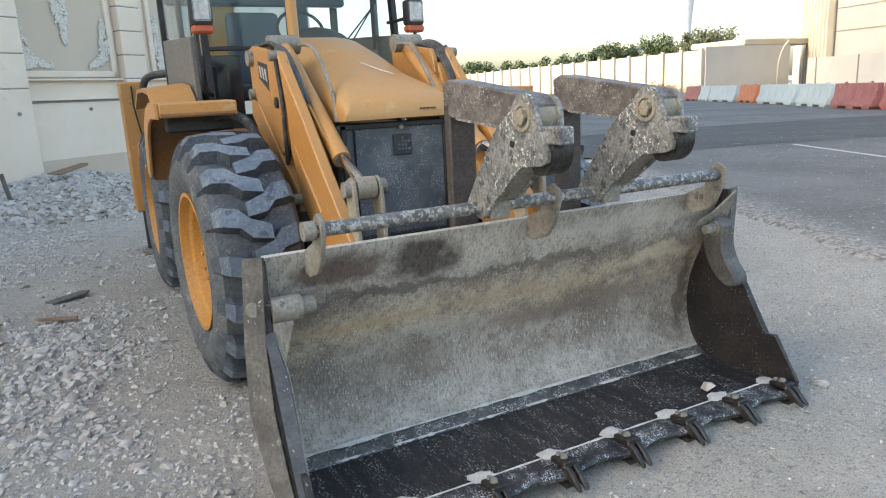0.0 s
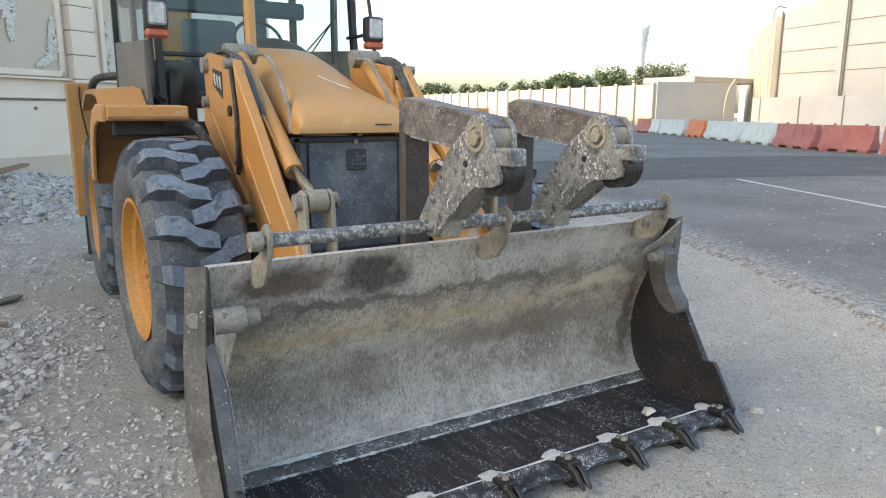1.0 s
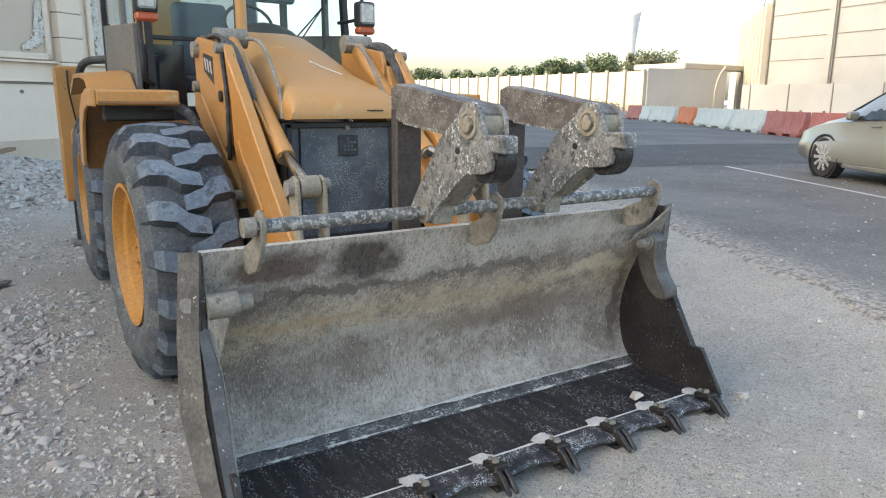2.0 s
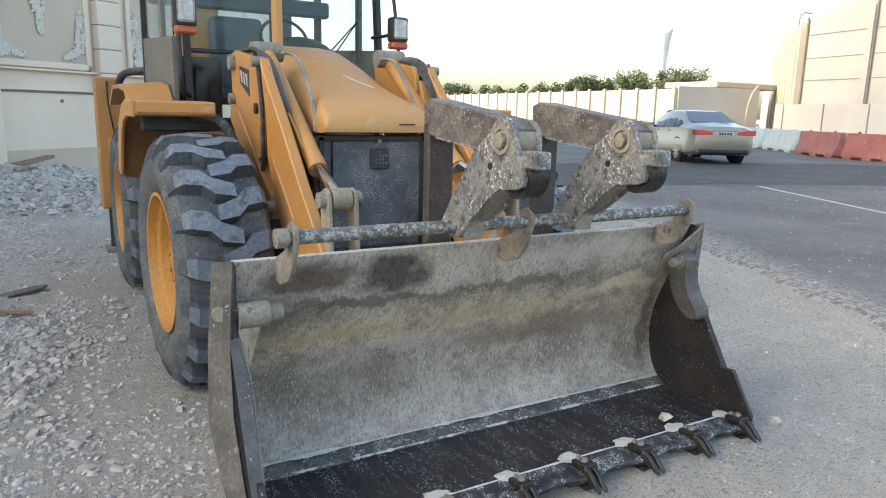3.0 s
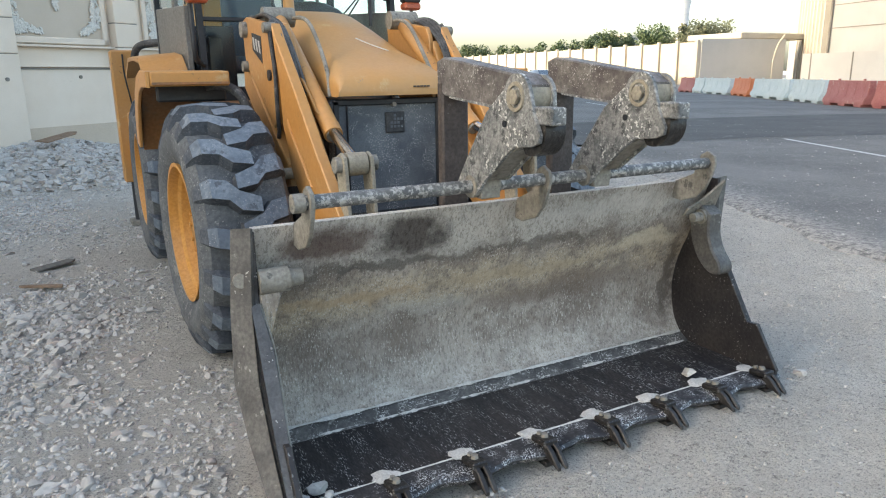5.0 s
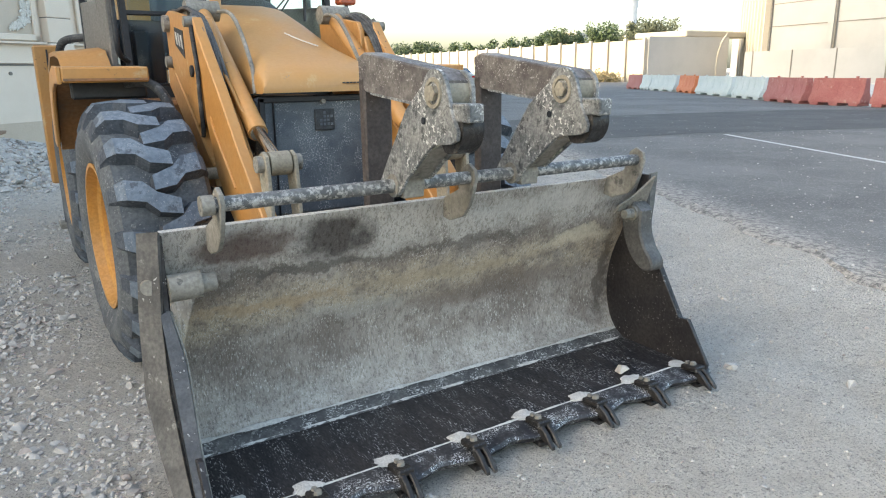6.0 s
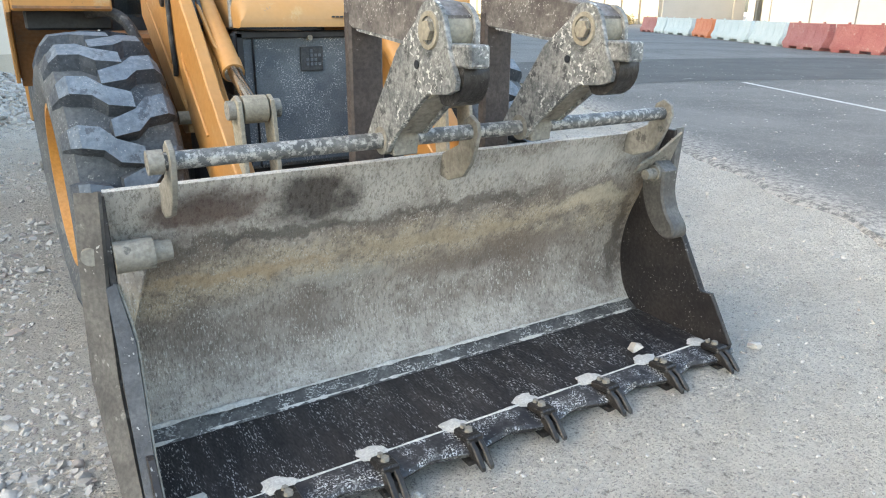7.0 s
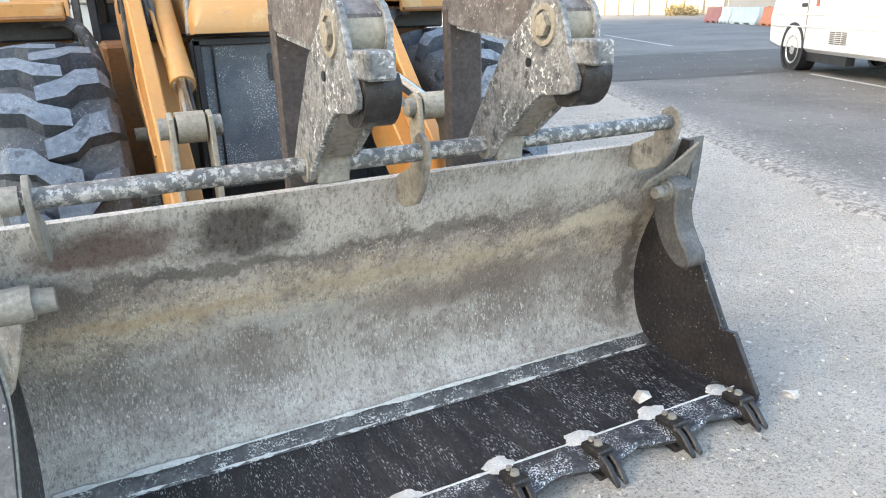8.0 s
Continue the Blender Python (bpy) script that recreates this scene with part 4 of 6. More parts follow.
    prism(bm, [(0.055, 1.352), (0.47, 1.384), (0.47, 1.378), (0.055, 1.342)], 0.002, 0.112)
    part("arm_ledge", bm, FORK_STEEL, fork)
    bm = B()
    box(bm, 0.005, 0.125, 0.53, 0.575, 0.90, 1.44, 0.008)
    part("tine", bm, FORK_DARK, fork, "dark hanging fork tine")
    fork.matrix_basis = pose(-0.334, 0, 0)
    f2 = copy_thing(fork, pose(0.200, 0, 0))
    f2.parent = loader


build_fork_gear()


def build_wheel(R=0.675, W=0.45, rim_r=0.365, lugs=18):
    """A tractor tyre on its rim, the outer face towards -x, centre at the origin."""
    w = thing("wheel", "", "")
    h = W / 2
    bm = B()
    lathe(bm, [(-h + 0.06, rim_r - 0.02), (-h + 0.02, rim_r + 0.02), (-h - 0.012, rim_r + 0.12), (-h - 0.005, R - 0.14), (-h + 0.03, R - 0.085), (-h + 0.10, R - 0.072), (0, R - 0.066), (h - 0.10, R - 0.072), (h - 0.03, R - 0.085), (h + 0.005, R - 0.14), (h + 0.012, rim_r + 0.12), (h - 0.02, rim_r + 0.02), (h - 0.06, rim_r - 0.02)], n=64, cap=False)
    tyre = part("tyre", bm, SIDEWALL, w, "dusty black tractor tyre")
    # chevron lugs with a kink, left and right in turn
    for side in (-1, 1):
        for k in range(lugs):
            bm = B()
            a0 = 2 * math.pi * (k + (0.5 if side > 0 else 0)) / lugs
            path = [(-h - 0.004, 0.0, R - 0.115), (-h + 0.02, 0.008, R - 0.055), (-h + 0.055, 0.018, R - 0.012), (-0.095, 0.045, R - 0.002), (-0.045, 0.125, R + 0.004), (0.05, 0.165, R + 0.004)]
            half = [0.05, 0.062, 0.07, 0.07, 0.068, 0.052]
            rings = []
            for (x, da, r), hw in zip(path, half):
                ring = []
                for top, dw in ((0, 1.32), (1, 1.0), (1, -1.0), (0, -1.32)):
                    rr = r if top else min(r - 0.06, R - 0.082)
                    ang = a0 + (da + dw * hw) * 1.0 / R * 0.68
                    ring.append(bm.verts.new((x if side < 0 else -x, rr * math.cos(ang), rr * math.sin(ang))))
                rings.append(ring)
            for a, b in zip(rings, rings[1:]):
                for i in range(4):
                    bm.faces.new((a[i], a[(i + 1) % 4], b[(i + 1) % 4], b[i]))
            bm.faces.new(rings[0])
            bm.faces.new(rings[-1][::-1])
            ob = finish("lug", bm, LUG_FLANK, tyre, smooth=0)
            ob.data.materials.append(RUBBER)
            # tops paler as scuffed and dusty; flanks darkened in colour like shaded sides
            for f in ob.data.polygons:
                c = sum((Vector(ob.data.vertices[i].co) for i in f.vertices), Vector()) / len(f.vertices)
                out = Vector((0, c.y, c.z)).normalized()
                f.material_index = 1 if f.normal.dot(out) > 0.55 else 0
    bm = B()
    lathe(bm, [(-h + 0.035, rim_r), (-h + 0.012, rim_r + 0.008), (-h + 0.012, rim_r - 0.012), (-h + 0.06, rim_r - 0.028), (-h + 0.075, rim_r - 0.05), (-h + 0.17, rim_r - 0.075), (-h + 0.185, 0.215), (-h + 0.165, 0.15), (-h + 0.165, 0.02)], n=48, cap=False)
    rim = part("rim", bm, ORANGE_RIM, w, "orange-yellow painted steel rim")
    bm = B()
    lathe(bm, [(-h + 0.17, 0.15), (-h + 0.095, 0.145), (-h + 0.085, 0.13), (-h + 0.085, 0.01)], n=32)
    part("hub", bm, ORANGE_RIM, rim)
    for k in range(8):
        a = 2 * math.pi * k / 8
        bm = B()
        cyl(bm, (-h + 0.09, 0.105 * math.cos(a), 0.105 * math.sin(a)), (-h + 0.072, 0.105 * math.cos(a), 0.105 * math.sin(a)), 0.013, n=6)
        part("nut", bm, ORANGE_RIM, rim)
    w.parent = loader
    return w


wheel = build_wheel()
wheel.matrix_basis = pose(-0.945, 1.95, 0.665, 11, 0, 2.5)
for m in (pose(-0.93, 4.25, 0.665, 4, 0, 0), pose(0.90, 1.95, 0.665, 7, 0, 186), pose(0.88, 4.25, 0.665, 3, 0, 180)):
    copy_thing(wheel, m).parent = loader


def build_body():
    P = lambda name, bm, mat, label="": part(name, bm, mat, loader, label)
    # chassis
    bm = B()
    box(bm, XM - 0.33, XM + 0.33, 1.75, 5.6, 0.5, 1.05, 0.03)
    box(bm, XM - 0.5, XM + 0.5, 1.85, 2.05, 0.5, 0.75, 0.02)
    P("chassis", bm, BLACK, "dark chassis frame")
    bm = B()
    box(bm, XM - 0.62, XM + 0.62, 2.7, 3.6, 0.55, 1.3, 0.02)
    P("side_frame", bm, GRIMY_SHADE_YELLOW, "grimy yellow frame beside the engine")
    # grille
    bm = B()
    box(bm, -0.405, 0.235, 1.60, 1.70, 0.72, 1.345, 0.02)
    grille = P("grille", bm, GRILLE, "dusty black radiator guard")
    for x0, x1, z0, z1 in ((-0.40, -0.37, 0.73, 1.34), (0.20, 0.23, 0.73, 1.34), (-0.40, 0.23, 1.315, 1.345), (-0.33, -0.322, 0.73, 1.34)):
        bm = B()
        box(bm, x0, x1, 1.585, 1.602, z0, z1, 0.004)
        part("frame", bm, BLACK, grille)
    bm = B()
    box(bm, -0.105, 0.005, 1.588, 1.602, 1.165, 1.275, 0.003)
    pl = part("plate", bm, PLATE, grille, "small dark cast plate with worn relief")
    rnd = random.Random(5)
    for i in range(5):
        for j in range(5):
            if rnd.random() < 0.55:
                bm = B()
                box(bm, -0.1 + i * 0.02, -0.1 + i * 0.02 + 0.013, 1.584, 1.59, 1.17 + j * 0.02, 1.17 + j * 0.02 + 0.013)
                part("relief", bm, GRILLE, pl)
    bm = B()
    cyl(bm, (-0.06, 1.57, 1.315), (-0.06, 1.60, 1.315), 0.012, n=12)
    part("latch", bm, LUG, grille)
    # hood: rounded top, sloping to the nose
    bm = B()
    st = [(1.50, 1.365, 1.395, 0.335), (1.53, 1.36, 1.445, 0.335), (1.7, 1.36, 1.515, 0.335), (2.0, 1.36, 1.60, 0.335), (2.4, 1.36, 1.74, 0.33), (2.75, 1.36, 1.85, 0.325), (3.0, 1.36, 1.885, 0.32), (3.4, 1.36, 1.885, 0.32)]
    rings = []
    for y, z0, z1, hw in st:
        c = min(0.14, (z1 - z0) * 0.6)
        pts = [(-hw, z0)] + [(-hw + c - c * math.cos(radians(a)), z1 - c + c * math.sin(radians(a)) - 0.012 * 0) for a in (0, 22, 45, 68, 90)]
        crown = 0.03
        pts = pts + [(-x, z) for x, z in pts[::-1]]
        rings.append([bm.verts.new((XM + 0.015 + x, y, z + crown * (1 - (x / hw) ** 2))) for x, z in pts])
    k = len(rings[0])
    for a, b in zip(rings, rings[1:]):
        for i in range(k - 1):
            bm.faces.new((a[i], a[i + 1], b[i + 1], b[i]))
    bm.faces.new(rings[0])
    bm.faces.new(rings[-1][::-1])
    hood = P("hood", bm, YELLOW_HOOD, "faded yellow rounded engine hood")
    bm = B()
    for i in range(5):
        box(bm, 0.02 + i * 0.02, 0.034 + i * 0.02, 1.492, 1.5, 1.405, 1.412)
    part("badge", bm, BLACK, hood)
    bm = B()
    tube(bm, [(-0.05, 2.12, 1.683), (0.0, 2.0, 1.640), (0.06, 1.9, 1.605)], 0.0035, 6, 3)
    part("scratch", bm, DUST, hood)
    # exhaust
    bm = B()
    cyl(bm, (-0.295, 2.62, 1.70), (-0.305, 2.62, 2.95), 0.034, n=20)
    P("exhaust_pipe", bm, YELLOW_HOOD, "tan dusty exhaust stack")
    # loader arms
    tower = [(2.53, 1.79), (2.42, 1.81), (1.97, 1.745), (1.93, 1.70), (1.885, 1.49), (1.90, 1.22), (1.95, 1.19), (2.50, 1.55)]
    arm = [(1.90, 1.74), (1.83, 1.66), (1.52, 1.37), (1.28, 1.13), (0.97, 0.85), (0.68, 0.46), (0.72, 0.34), (0.86, 0.34), (1.2, 0.62), (1.48, 0.80), (1.66, 0.96), (1.79, 1.22), (1.81, 1.45), (1.86, 1.60)]
    for s in (-1, 1):
        x0 = XM + s * 0.415
        x1 = XM + s * 0.535
        bm = B()
        prism(bm, arm, min(x1 - s * 0.055, x1), max(x1 - s * 0.055, x1), 0.006)
        la = P("lift_arm", bm, YELLOW, "yellow box-section lift arm with scuffed edges")
        bm = B()
        prism(bm, [(1.88, 1.66), (1.70, 1.36), (1.42, 1.06), (1.0, 0.71), (0.70, 0.42), (0.74, 0.33), (0.86, 0.34), (1.2, 0.60), (1.56, 0.86), (1.78, 1.16), (1.85, 1.40)], min(x0, x1 - s * 0.05), max(x0, x1 - s * 0.05), 0.006)
        part("inner_box", bm, YELLOW, la)
        bm = B()
        prism(bm, tower, min(x1 - s * 0.03, x1 + s * 0.004), max(x1 - s * 0.03, x1 + s * 0.004), 0.004)
        a = P("loader_arm", bm, YELLOW, "yellow rear plate of the loader arm")
        bm = B()
        prism(bm, tower, min(x0, x0 + s * 0.03), max(x0, x0 + s * 0.03), 0.004)
        part("inner_plate", bm, YELLOW, a)
        bm = B()
        tube(bm, [(x1 - s * 0.01, 1.70, 1.262), (x1 + s * 0.004, 1.66, 1.22), (x1 + s * 0.004, 1.46, 1.05), (x1 + s * 0.002, 1.34, 0.94)], 0.007, 6, 5)
        part("stiffener", bm, YELLOW, a)
        # dark tube along the seam stands for the shaded gap with its hoses
        bm = B()
        tube(bm, [(x1 - s * 0.02, 1.955, 1.76), (x1 + s * 0.002, 1.915, 1.69), (x1 + s * 0.002, 1.868, 1.50), (x1 + s * 0.002, 1.868, 1.30), (x1 - s * 0.01, 1.91, 1.17), (x1 - s * 0.02, 2.0, 1.08)], 0.012, 8, 6)
        part("hydraulic_hose", bm, HOSE, a, "dark tube along the plate edge standing for the shaded seam")
        for yy, zz, rr in ((2.44, 1.74, 0.05), (1.93, 1.72, 0.03), (2.46, 1.53, 0.035)):
            bm = B()
            cyl(bm, (x1 - s * 0.03, yy, zz), (x1 + s * 0.035, yy, zz), rr, rr * 0.9, 18)
            part("pin", bm, LUG, a)
        if s < 0:
            bm = B()
            prism(bm, [(2.30, 1.715), (2.10, 1.685), (2.10, 1.54), (2.30, 1.62)], x1 - 0.0065, x1 - 0.001)
            dec = part("decal", bm, BLACK, a, "black logo panel with pale strokes")
            for i in range(3):
                bm = B()
                yy = 2.28 - i * 0.058
                zz = -0.012 * i
                prism(bm, [(yy, 1.69 + zz), (yy - 0.03, 1.685 + zz), (yy - 0.045, 1.615 + zz), (yy - 0.022, 1.625 + zz)], x1 - 0.009, x1 - 0.0068)
                part("stroke", bm, DUST, dec)
        bm = B()
        cyl(bm, (x1 + s * 0.002, 1.955, 1.475), (x1 + s * 0.016, 1.955, 1.475), 0.03, n=16)
        part("pivot_cap", bm, BLACK, a)
        bm = B()
        cyl(bm, (x1 - s * 0.02, 1.70, 0.97), (x1 + s * 0.045, 1.70, 0.97), 0.03, n=16)
        part("pivot_pin", bm, SLEEVE, a)
        # lower link beside the arm
        bm = B()
        prism(bm, [(2.58, 1.56), (2.50, 1.53), (1.95, 1.15), (1.74, 1.01), (1.72, 0.90), (1.82, 0.88), (2.05, 1.04), (2.60, 1.40)], XM + s * 0.50 - 0.035, XM + s * 0.50 + 0.025, 0.006)
        P("tilt_link", bm, YELLOW)
        # crowd cylinder on top of the arm
        xc = XM + s * 0.395
        bm = B()
        cyl(bm, (xc, 2.25, 1.79), (xc + s * 0.005, 1.41, 1.21), 0.045, n=24)
        c = P("lift_cylinder", bm, YELLOW, "yellow hydraulic cylinder")
        bm = B()
        cyl(bm, (xc + s * 0.004, 1.43, 1.224), (xc + s * 0.006, 1.375, 1.186), 0.047, n=24)
        part("gland", bm, YELLOW, c)
        bm = B()
        cyl(bm, (xc + s * 0.006, 1.376, 1.187), (xc + s * 0.007, 1.366, 1.180), 0.037, n=20)
        part("wiper_seal", bm, LUG, c)
        bm = B()
        tube(bm, [(xc + s * 0.03, 2.12, 1.745), (xc + s * 0.05, 2.0, 1.672), (xc + s * 0.05, 1.6, 1.385), (xc + s * 0.045, 1.5, 1.30), (xc + s * 0.03, 1.46, 1.27)], 0.008, 8, 6)
        part("oil_pipe", bm, YELLOW, c, "thin yellow steel oil pipe")
        bm = B()
        cyl(bm, (xc + s * 0.005, 1.41, 1.21), (xc + s * 0.04, 1.02, 1.10), 0.027, n=20)
        part("piston_rod", bm, CHROME, c, "bright chrome piston rod")
        bm = B()
        cyl(bm, (xc - 0.09, 2.25, 1.80), (xc + 0.09, 2.25, 1.80), 0.055, n=20)
        part("top_eye", bm, LUG, c)
        px = XM + s * 0.44
        bm = B()
        cyl(bm, (px - 0.045, 1.0, 1.085), (px + 0.045, 1.0, 1.085), 0.052, n=24)
        pin = P("link_pin", bm, SLEEVE, "dusty link pin barrel")
        for d in (-0.062, 0.062):
            bm = B()
            prism(bm, [(0.955, 1.12), (1.0, 1.138), (1.045, 1.12), (1.055, 1.07), (1.0, 0.72), (0.86, 0.52), (0.80, 0.56), (0.92, 0.80), (0.945, 1.07)], px + d - 0.009, px + d + 0.009, 0.003)
            part("link_plate", bm, SLEEVE, pin)
            bm = B()
            cyl(bm, (px + d * 1.15, 1.0, 1.085), (px + d * 1.6, 1.0, 1.085), 0.036, n=16)
            part("pin_head", bm, LUG, pin)
        # hoses between arm and hood
        for k in range(4):
            bm = B()
            o = 0.018 * k
            tube(bm, [(xc + s * 0.10, 2.5, 1.80 + o * 0.3), (xc + s * (0.11 - o), 2.10, 1.80 - 0.008 * k), (xc + s * (0.10 - o * 0.8), 1.86, 1.68 - o * 0.5), (xc + s * (0.10 - o), 1.74 - 0.03 * k, 1.44 - 0.02 * k), (xc + s * 0.085, 1.80 - 0.02 * k, 1.34)], 0.0105, 8, 6)
            P("hose", bm, HOSE)
        bm = B()
        tube(bm, [(xc - s * 0.07, 2.3, 1.80), (xc - s * 0.09, 1.98, 1.76), (xc - s * 0.09, 1.72, 1.52), (xc - s * 0.07, 1.62, 1.36)], 0.011, 8, 6)
        P("hose", bm, LUG)
    # front fenders
    for s in (-1, 1):
        xa, xb = XM + s * 0.755, XM + s * 1.15
        prof = [(1.98, 1.475), (2.25, 1.482), (2.45, 1.455), (2.62, 1.37), (2.74, 1.24), (2.8, 1.08)]
        bm = B()
        strip(bm, [(xa, y, z) for y, z in prof], [(xb, y, z) for y, z in prof], 0.028 * -s)
        f = P("fender", bm, YELLOW, "yellow front mudguard")
        # strip added under the mudguard; its dark brown-yellow stands for grime and shade
        bm = B()
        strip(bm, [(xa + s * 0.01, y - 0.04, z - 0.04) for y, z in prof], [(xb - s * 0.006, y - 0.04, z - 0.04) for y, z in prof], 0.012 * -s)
        part("liner", bm, GRIMY_SHADE_YELLOW, f, "grimy brown-yellow underside strip with shade in its colour")
        bm = B()
        prism(bm, [(1.97, 1.50), (2.25, 1.51), (2.46, 1.48), (2.65, 1.39), (2.78, 1.25), (2.83, 1.08), (2.72, 1.06), (2.66, 1.18), (2.56, 1.31), (2.42, 1.39), (2.24, 1.42), (1.97, 1.42)], min(xb, xb + s * 0.02), max(xb, xb + s * 0.02), 0.004)
        part("side_lip", bm, YELLOW, f)
        bm = B()
        box(bm, min(xa, xb), max(xa, xb), 1.965, 1.99, 1.425, 1.50, 0.008)
        part("front_lip", bm, YELLOW, f)
        bm = B()
        tube(bm, [(xb - s * 0.3, 2.12, 1.42), (xa, 2.06, 1.42), (xa - s * 0.07, 1.98, 1.34), (xa - s * 0.11, 1.92, 1.12), (xa - s * 0.13, 1.90, 0.9)], 0.026, 10, 6)
        P("fender_stay", bm, HOSE, "black bent steel mudguard stay")
        bm = B()
        box(bm, min(xa - s * 0.02, xb - s * 0.05), max(xa - s * 0.02, xb - s * 0.05), 2.18, 2.24, 1.34, 1.43, 0.01)
        P("fender_bracket", bm, BLACK)
        # rear fenders
        prof = [(3.35, 1.36), (3.42, 1.5), (3.6, 1.60), (3.95, 1.63), (4.4, 1.63), (4.8, 1.5)]
        bm = B()
        strip(bm, [(XM + s * 0.74, y, z) for y, z in prof], [(XM + s * 1.04, y, z - 0.03) for y, z in prof], 0.03 * -s)
        P("rear_fender", bm, YELLOW, "yellow rear mudguard")


build_body()


def glass_material():
    m, nt, bsdf = nodes_of("tinted_glass")
    bsdf.inputs["Base Color"].default_value = (0.84, 0.93, 0.95, 1)
    bsdf.inputs["Transmission Weight"].default_value = 1.0
    bsdf.inputs["Roughness"].default_value = 0.02
    bsdf.inputs["IOR"].default_value = 1.05
    bsdf.inputs["Coat Weight"].default_value = 0.35
    return m


GLASS = glass_material()
LENS = surface("headlamp_lens", (0.34, 0.35, 0.35), (0.55, 0.55, 0.54), 18, 0.2, 0.3, 0.6, 25)
AMBER = surface("orange_indicator", (0.42, 0.09, 0.04), (0.5, 0.12, 0.05), 10, 0.35, 0, 0.1, 60)
SEAT = surface("blue_grey_seat_cloth", (0.05, 0.075, 0.1), (0.07, 0.095, 0.12), 6, 0.9, 0, 0.2, 80)


def build_cab():
    cab = thing("cab", "", "")
    cab.parent = loader
    cab["label"] = "grey operator cab with large tinted windows"
    P = lambda name, bm, mat, label="": part(name, bm, mat, cab, label)
    x0, x1, yf, yr, zt = -0.70, 0.80, 3.42, 5.0, 2.98
    for (xb, xt, y) in ((x0, x0 - 0.03, yf), (x1, x1 - 0.08, yf)):
        bm = B()
        prism(bm, [(xb - 0.02, 1.3), (xb + 0.02, 1.3), (xt + 0.02, zt), (xt - 0.02, zt)], y - 0.04, y + 0.03, axis="y")
        P("pillar", bm, BLACK)
    for x in (x0 - 0.08, x1 + 0.02):
        bm = B()
        box(bm, x - 0.03, x + 0.03, yr - 0.06, yr, 1.3, zt)
        P("pillar", bm, BLACK)
    bm = B()
    box(bm, x0 - 0.12, x1 + 0.1, yf - 0.1, yr + 0.1, zt, zt + 0.14, 0.04)
    P("roof", bm, GREY_CAB)
    # sides: lower panel and window
    for s, x in ((-1, x0 - 0.085), (1, x1 + 0.02)):
        bm = B()
        prism(bm, [(3.46, 1.25), (5.0, 1.25), (5.02, 2.06), (3.46, 1.96)], x - 0.02, x + 0.02, 0.006)
        P("side_panel", bm, GREY_CAB, "grey painted cab side panel")
        bm = B()
        prism(bm, [(3.48, 1.97), (4.98, 2.07), (4.98, zt), (3.48, zt)], x - 0.004, x + 0.004)
        P("side_window", bm, GLASS).visible_shadow = False
        bm = B()
        box(bm, x - 0.022, x + 0.022, 3.9, 3.97, 1.9, zt, 0.006)
        P("door_frame", bm, GREY_CAB)
    bm = B()
    box(bm, x0, x1, 3.50, 3.56, 0.9, 1.40, 0.02)
    P("bulkhead", bm, BLACK)
    bm = B()
    box(bm, x0 + 0.03, x1 - 0.03, yf - 0.004, yf + 0.004, 1.38, zt)
    P("windscreen", bm, GLASS, "large tinted windscreen").visible_shadow = False
    bm = B()
    box(bm, x0, x1, yr - 0.006, yr + 0.002, 1.5, zt)
    P("rear_window", bm, GLASS).visible_shadow = False
    bm = B()
    box(bm, x0, x1, 3.5, yr, 1.1, 1.2)
    P("cab_floor", bm, BLACK)
    bm = B()
    box(bm, x0 - 0.02, -0.33, yf - 0.03, yf + 0.02, 1.855, 1.885, 0.006)
    P("sill_bar", bm, BLACK)
    # black boxes added to fill the lower cab with its interior darkness
    bm = B()
    box(bm, x0 + 0.02, -0.36, 3.95, 4.0, 1.2, 1.86, 0.01)
    box(bm, -0.62, -0.5, 3.72, 3.92, 1.2, 1.78, 0.02)
    P("console", bm, BLACK, "black filler boxes added for the dark cab interior")
    # seat, dash, wheel
    bm = B()
    box(bm, -0.33, 0.13, 4.45, 4.58, 1.62, 2.25, 0.05, seg=3)
    box(bm, -0.35, 0.15, 4.05, 4.55, 1.5, 1.64, 0.05, seg=3)
    P("seat", bm, SEAT, "blue-grey operator seat")
    bm = B()
    bmesh.ops.create_uvsphere(bm, u_segments=24, v_segments=12, radius=1.0, matrix=pose(0.18, 3.62, 1.62) @ Matrix.Diagonal((0.44, 0.14, 0.42, 1)))
    P("dashboard", bm, BLACK, "rounded black dashboard")
    bm = B()
    ring = [(0.12 + 0.19 * math.cos(a), 3.82 + 0.09 * math.sin(a), 2.03 + 0.16 * math.sin(a)) for a in [2 * math.pi * i / 24 for i in range(25)]]
    tube(bm, ring, 0.014, 8, 0)
    cyl(bm, (0.12, 3.82, 2.03), (0.14, 3.74, 1.7), 0.03)
    P("steering_wheel", bm, BLACK)
    bm = B()
    box(bm, 0.32, 0.52, 4.85, 4.95, 1.5, 2.95, 0.02)
    box(bm, -0.75, 0.9, 4.84, 4.94, 2.35, 2.5, 0.02)
    P("rear_frame", bm, SEAT)
    # wiper
    bm = B()
    tube(bm, [(0.60, 3.37, 2.23), (0.56, 3.37, 2.15), (0.30, 3.38, 1.87)], 0.006, 6, 2)
    tube(bm, [(0.60, 3.37, 2.20), (0.38, 3.37, 1.90)], 0.006, 6, 1)
    tube(bm, [(0.575, 3.36, 2.42), (0.565, 3.36, 1.84)], 0.011, 6, 1)
    P("wiper", bm, BLACK, "black windscreen wiper")
    # handrail and mirror arms
    bm = B()
    tube(bm, [(-0.80, 3.22, 2.55), (-0.80, 3.2, 2.2), (-0.80, 3.18, 1.78), (-0.79, 3.2, 1.6), (-0.72, 3.32, 1.55)], 0.018, 10, 6)
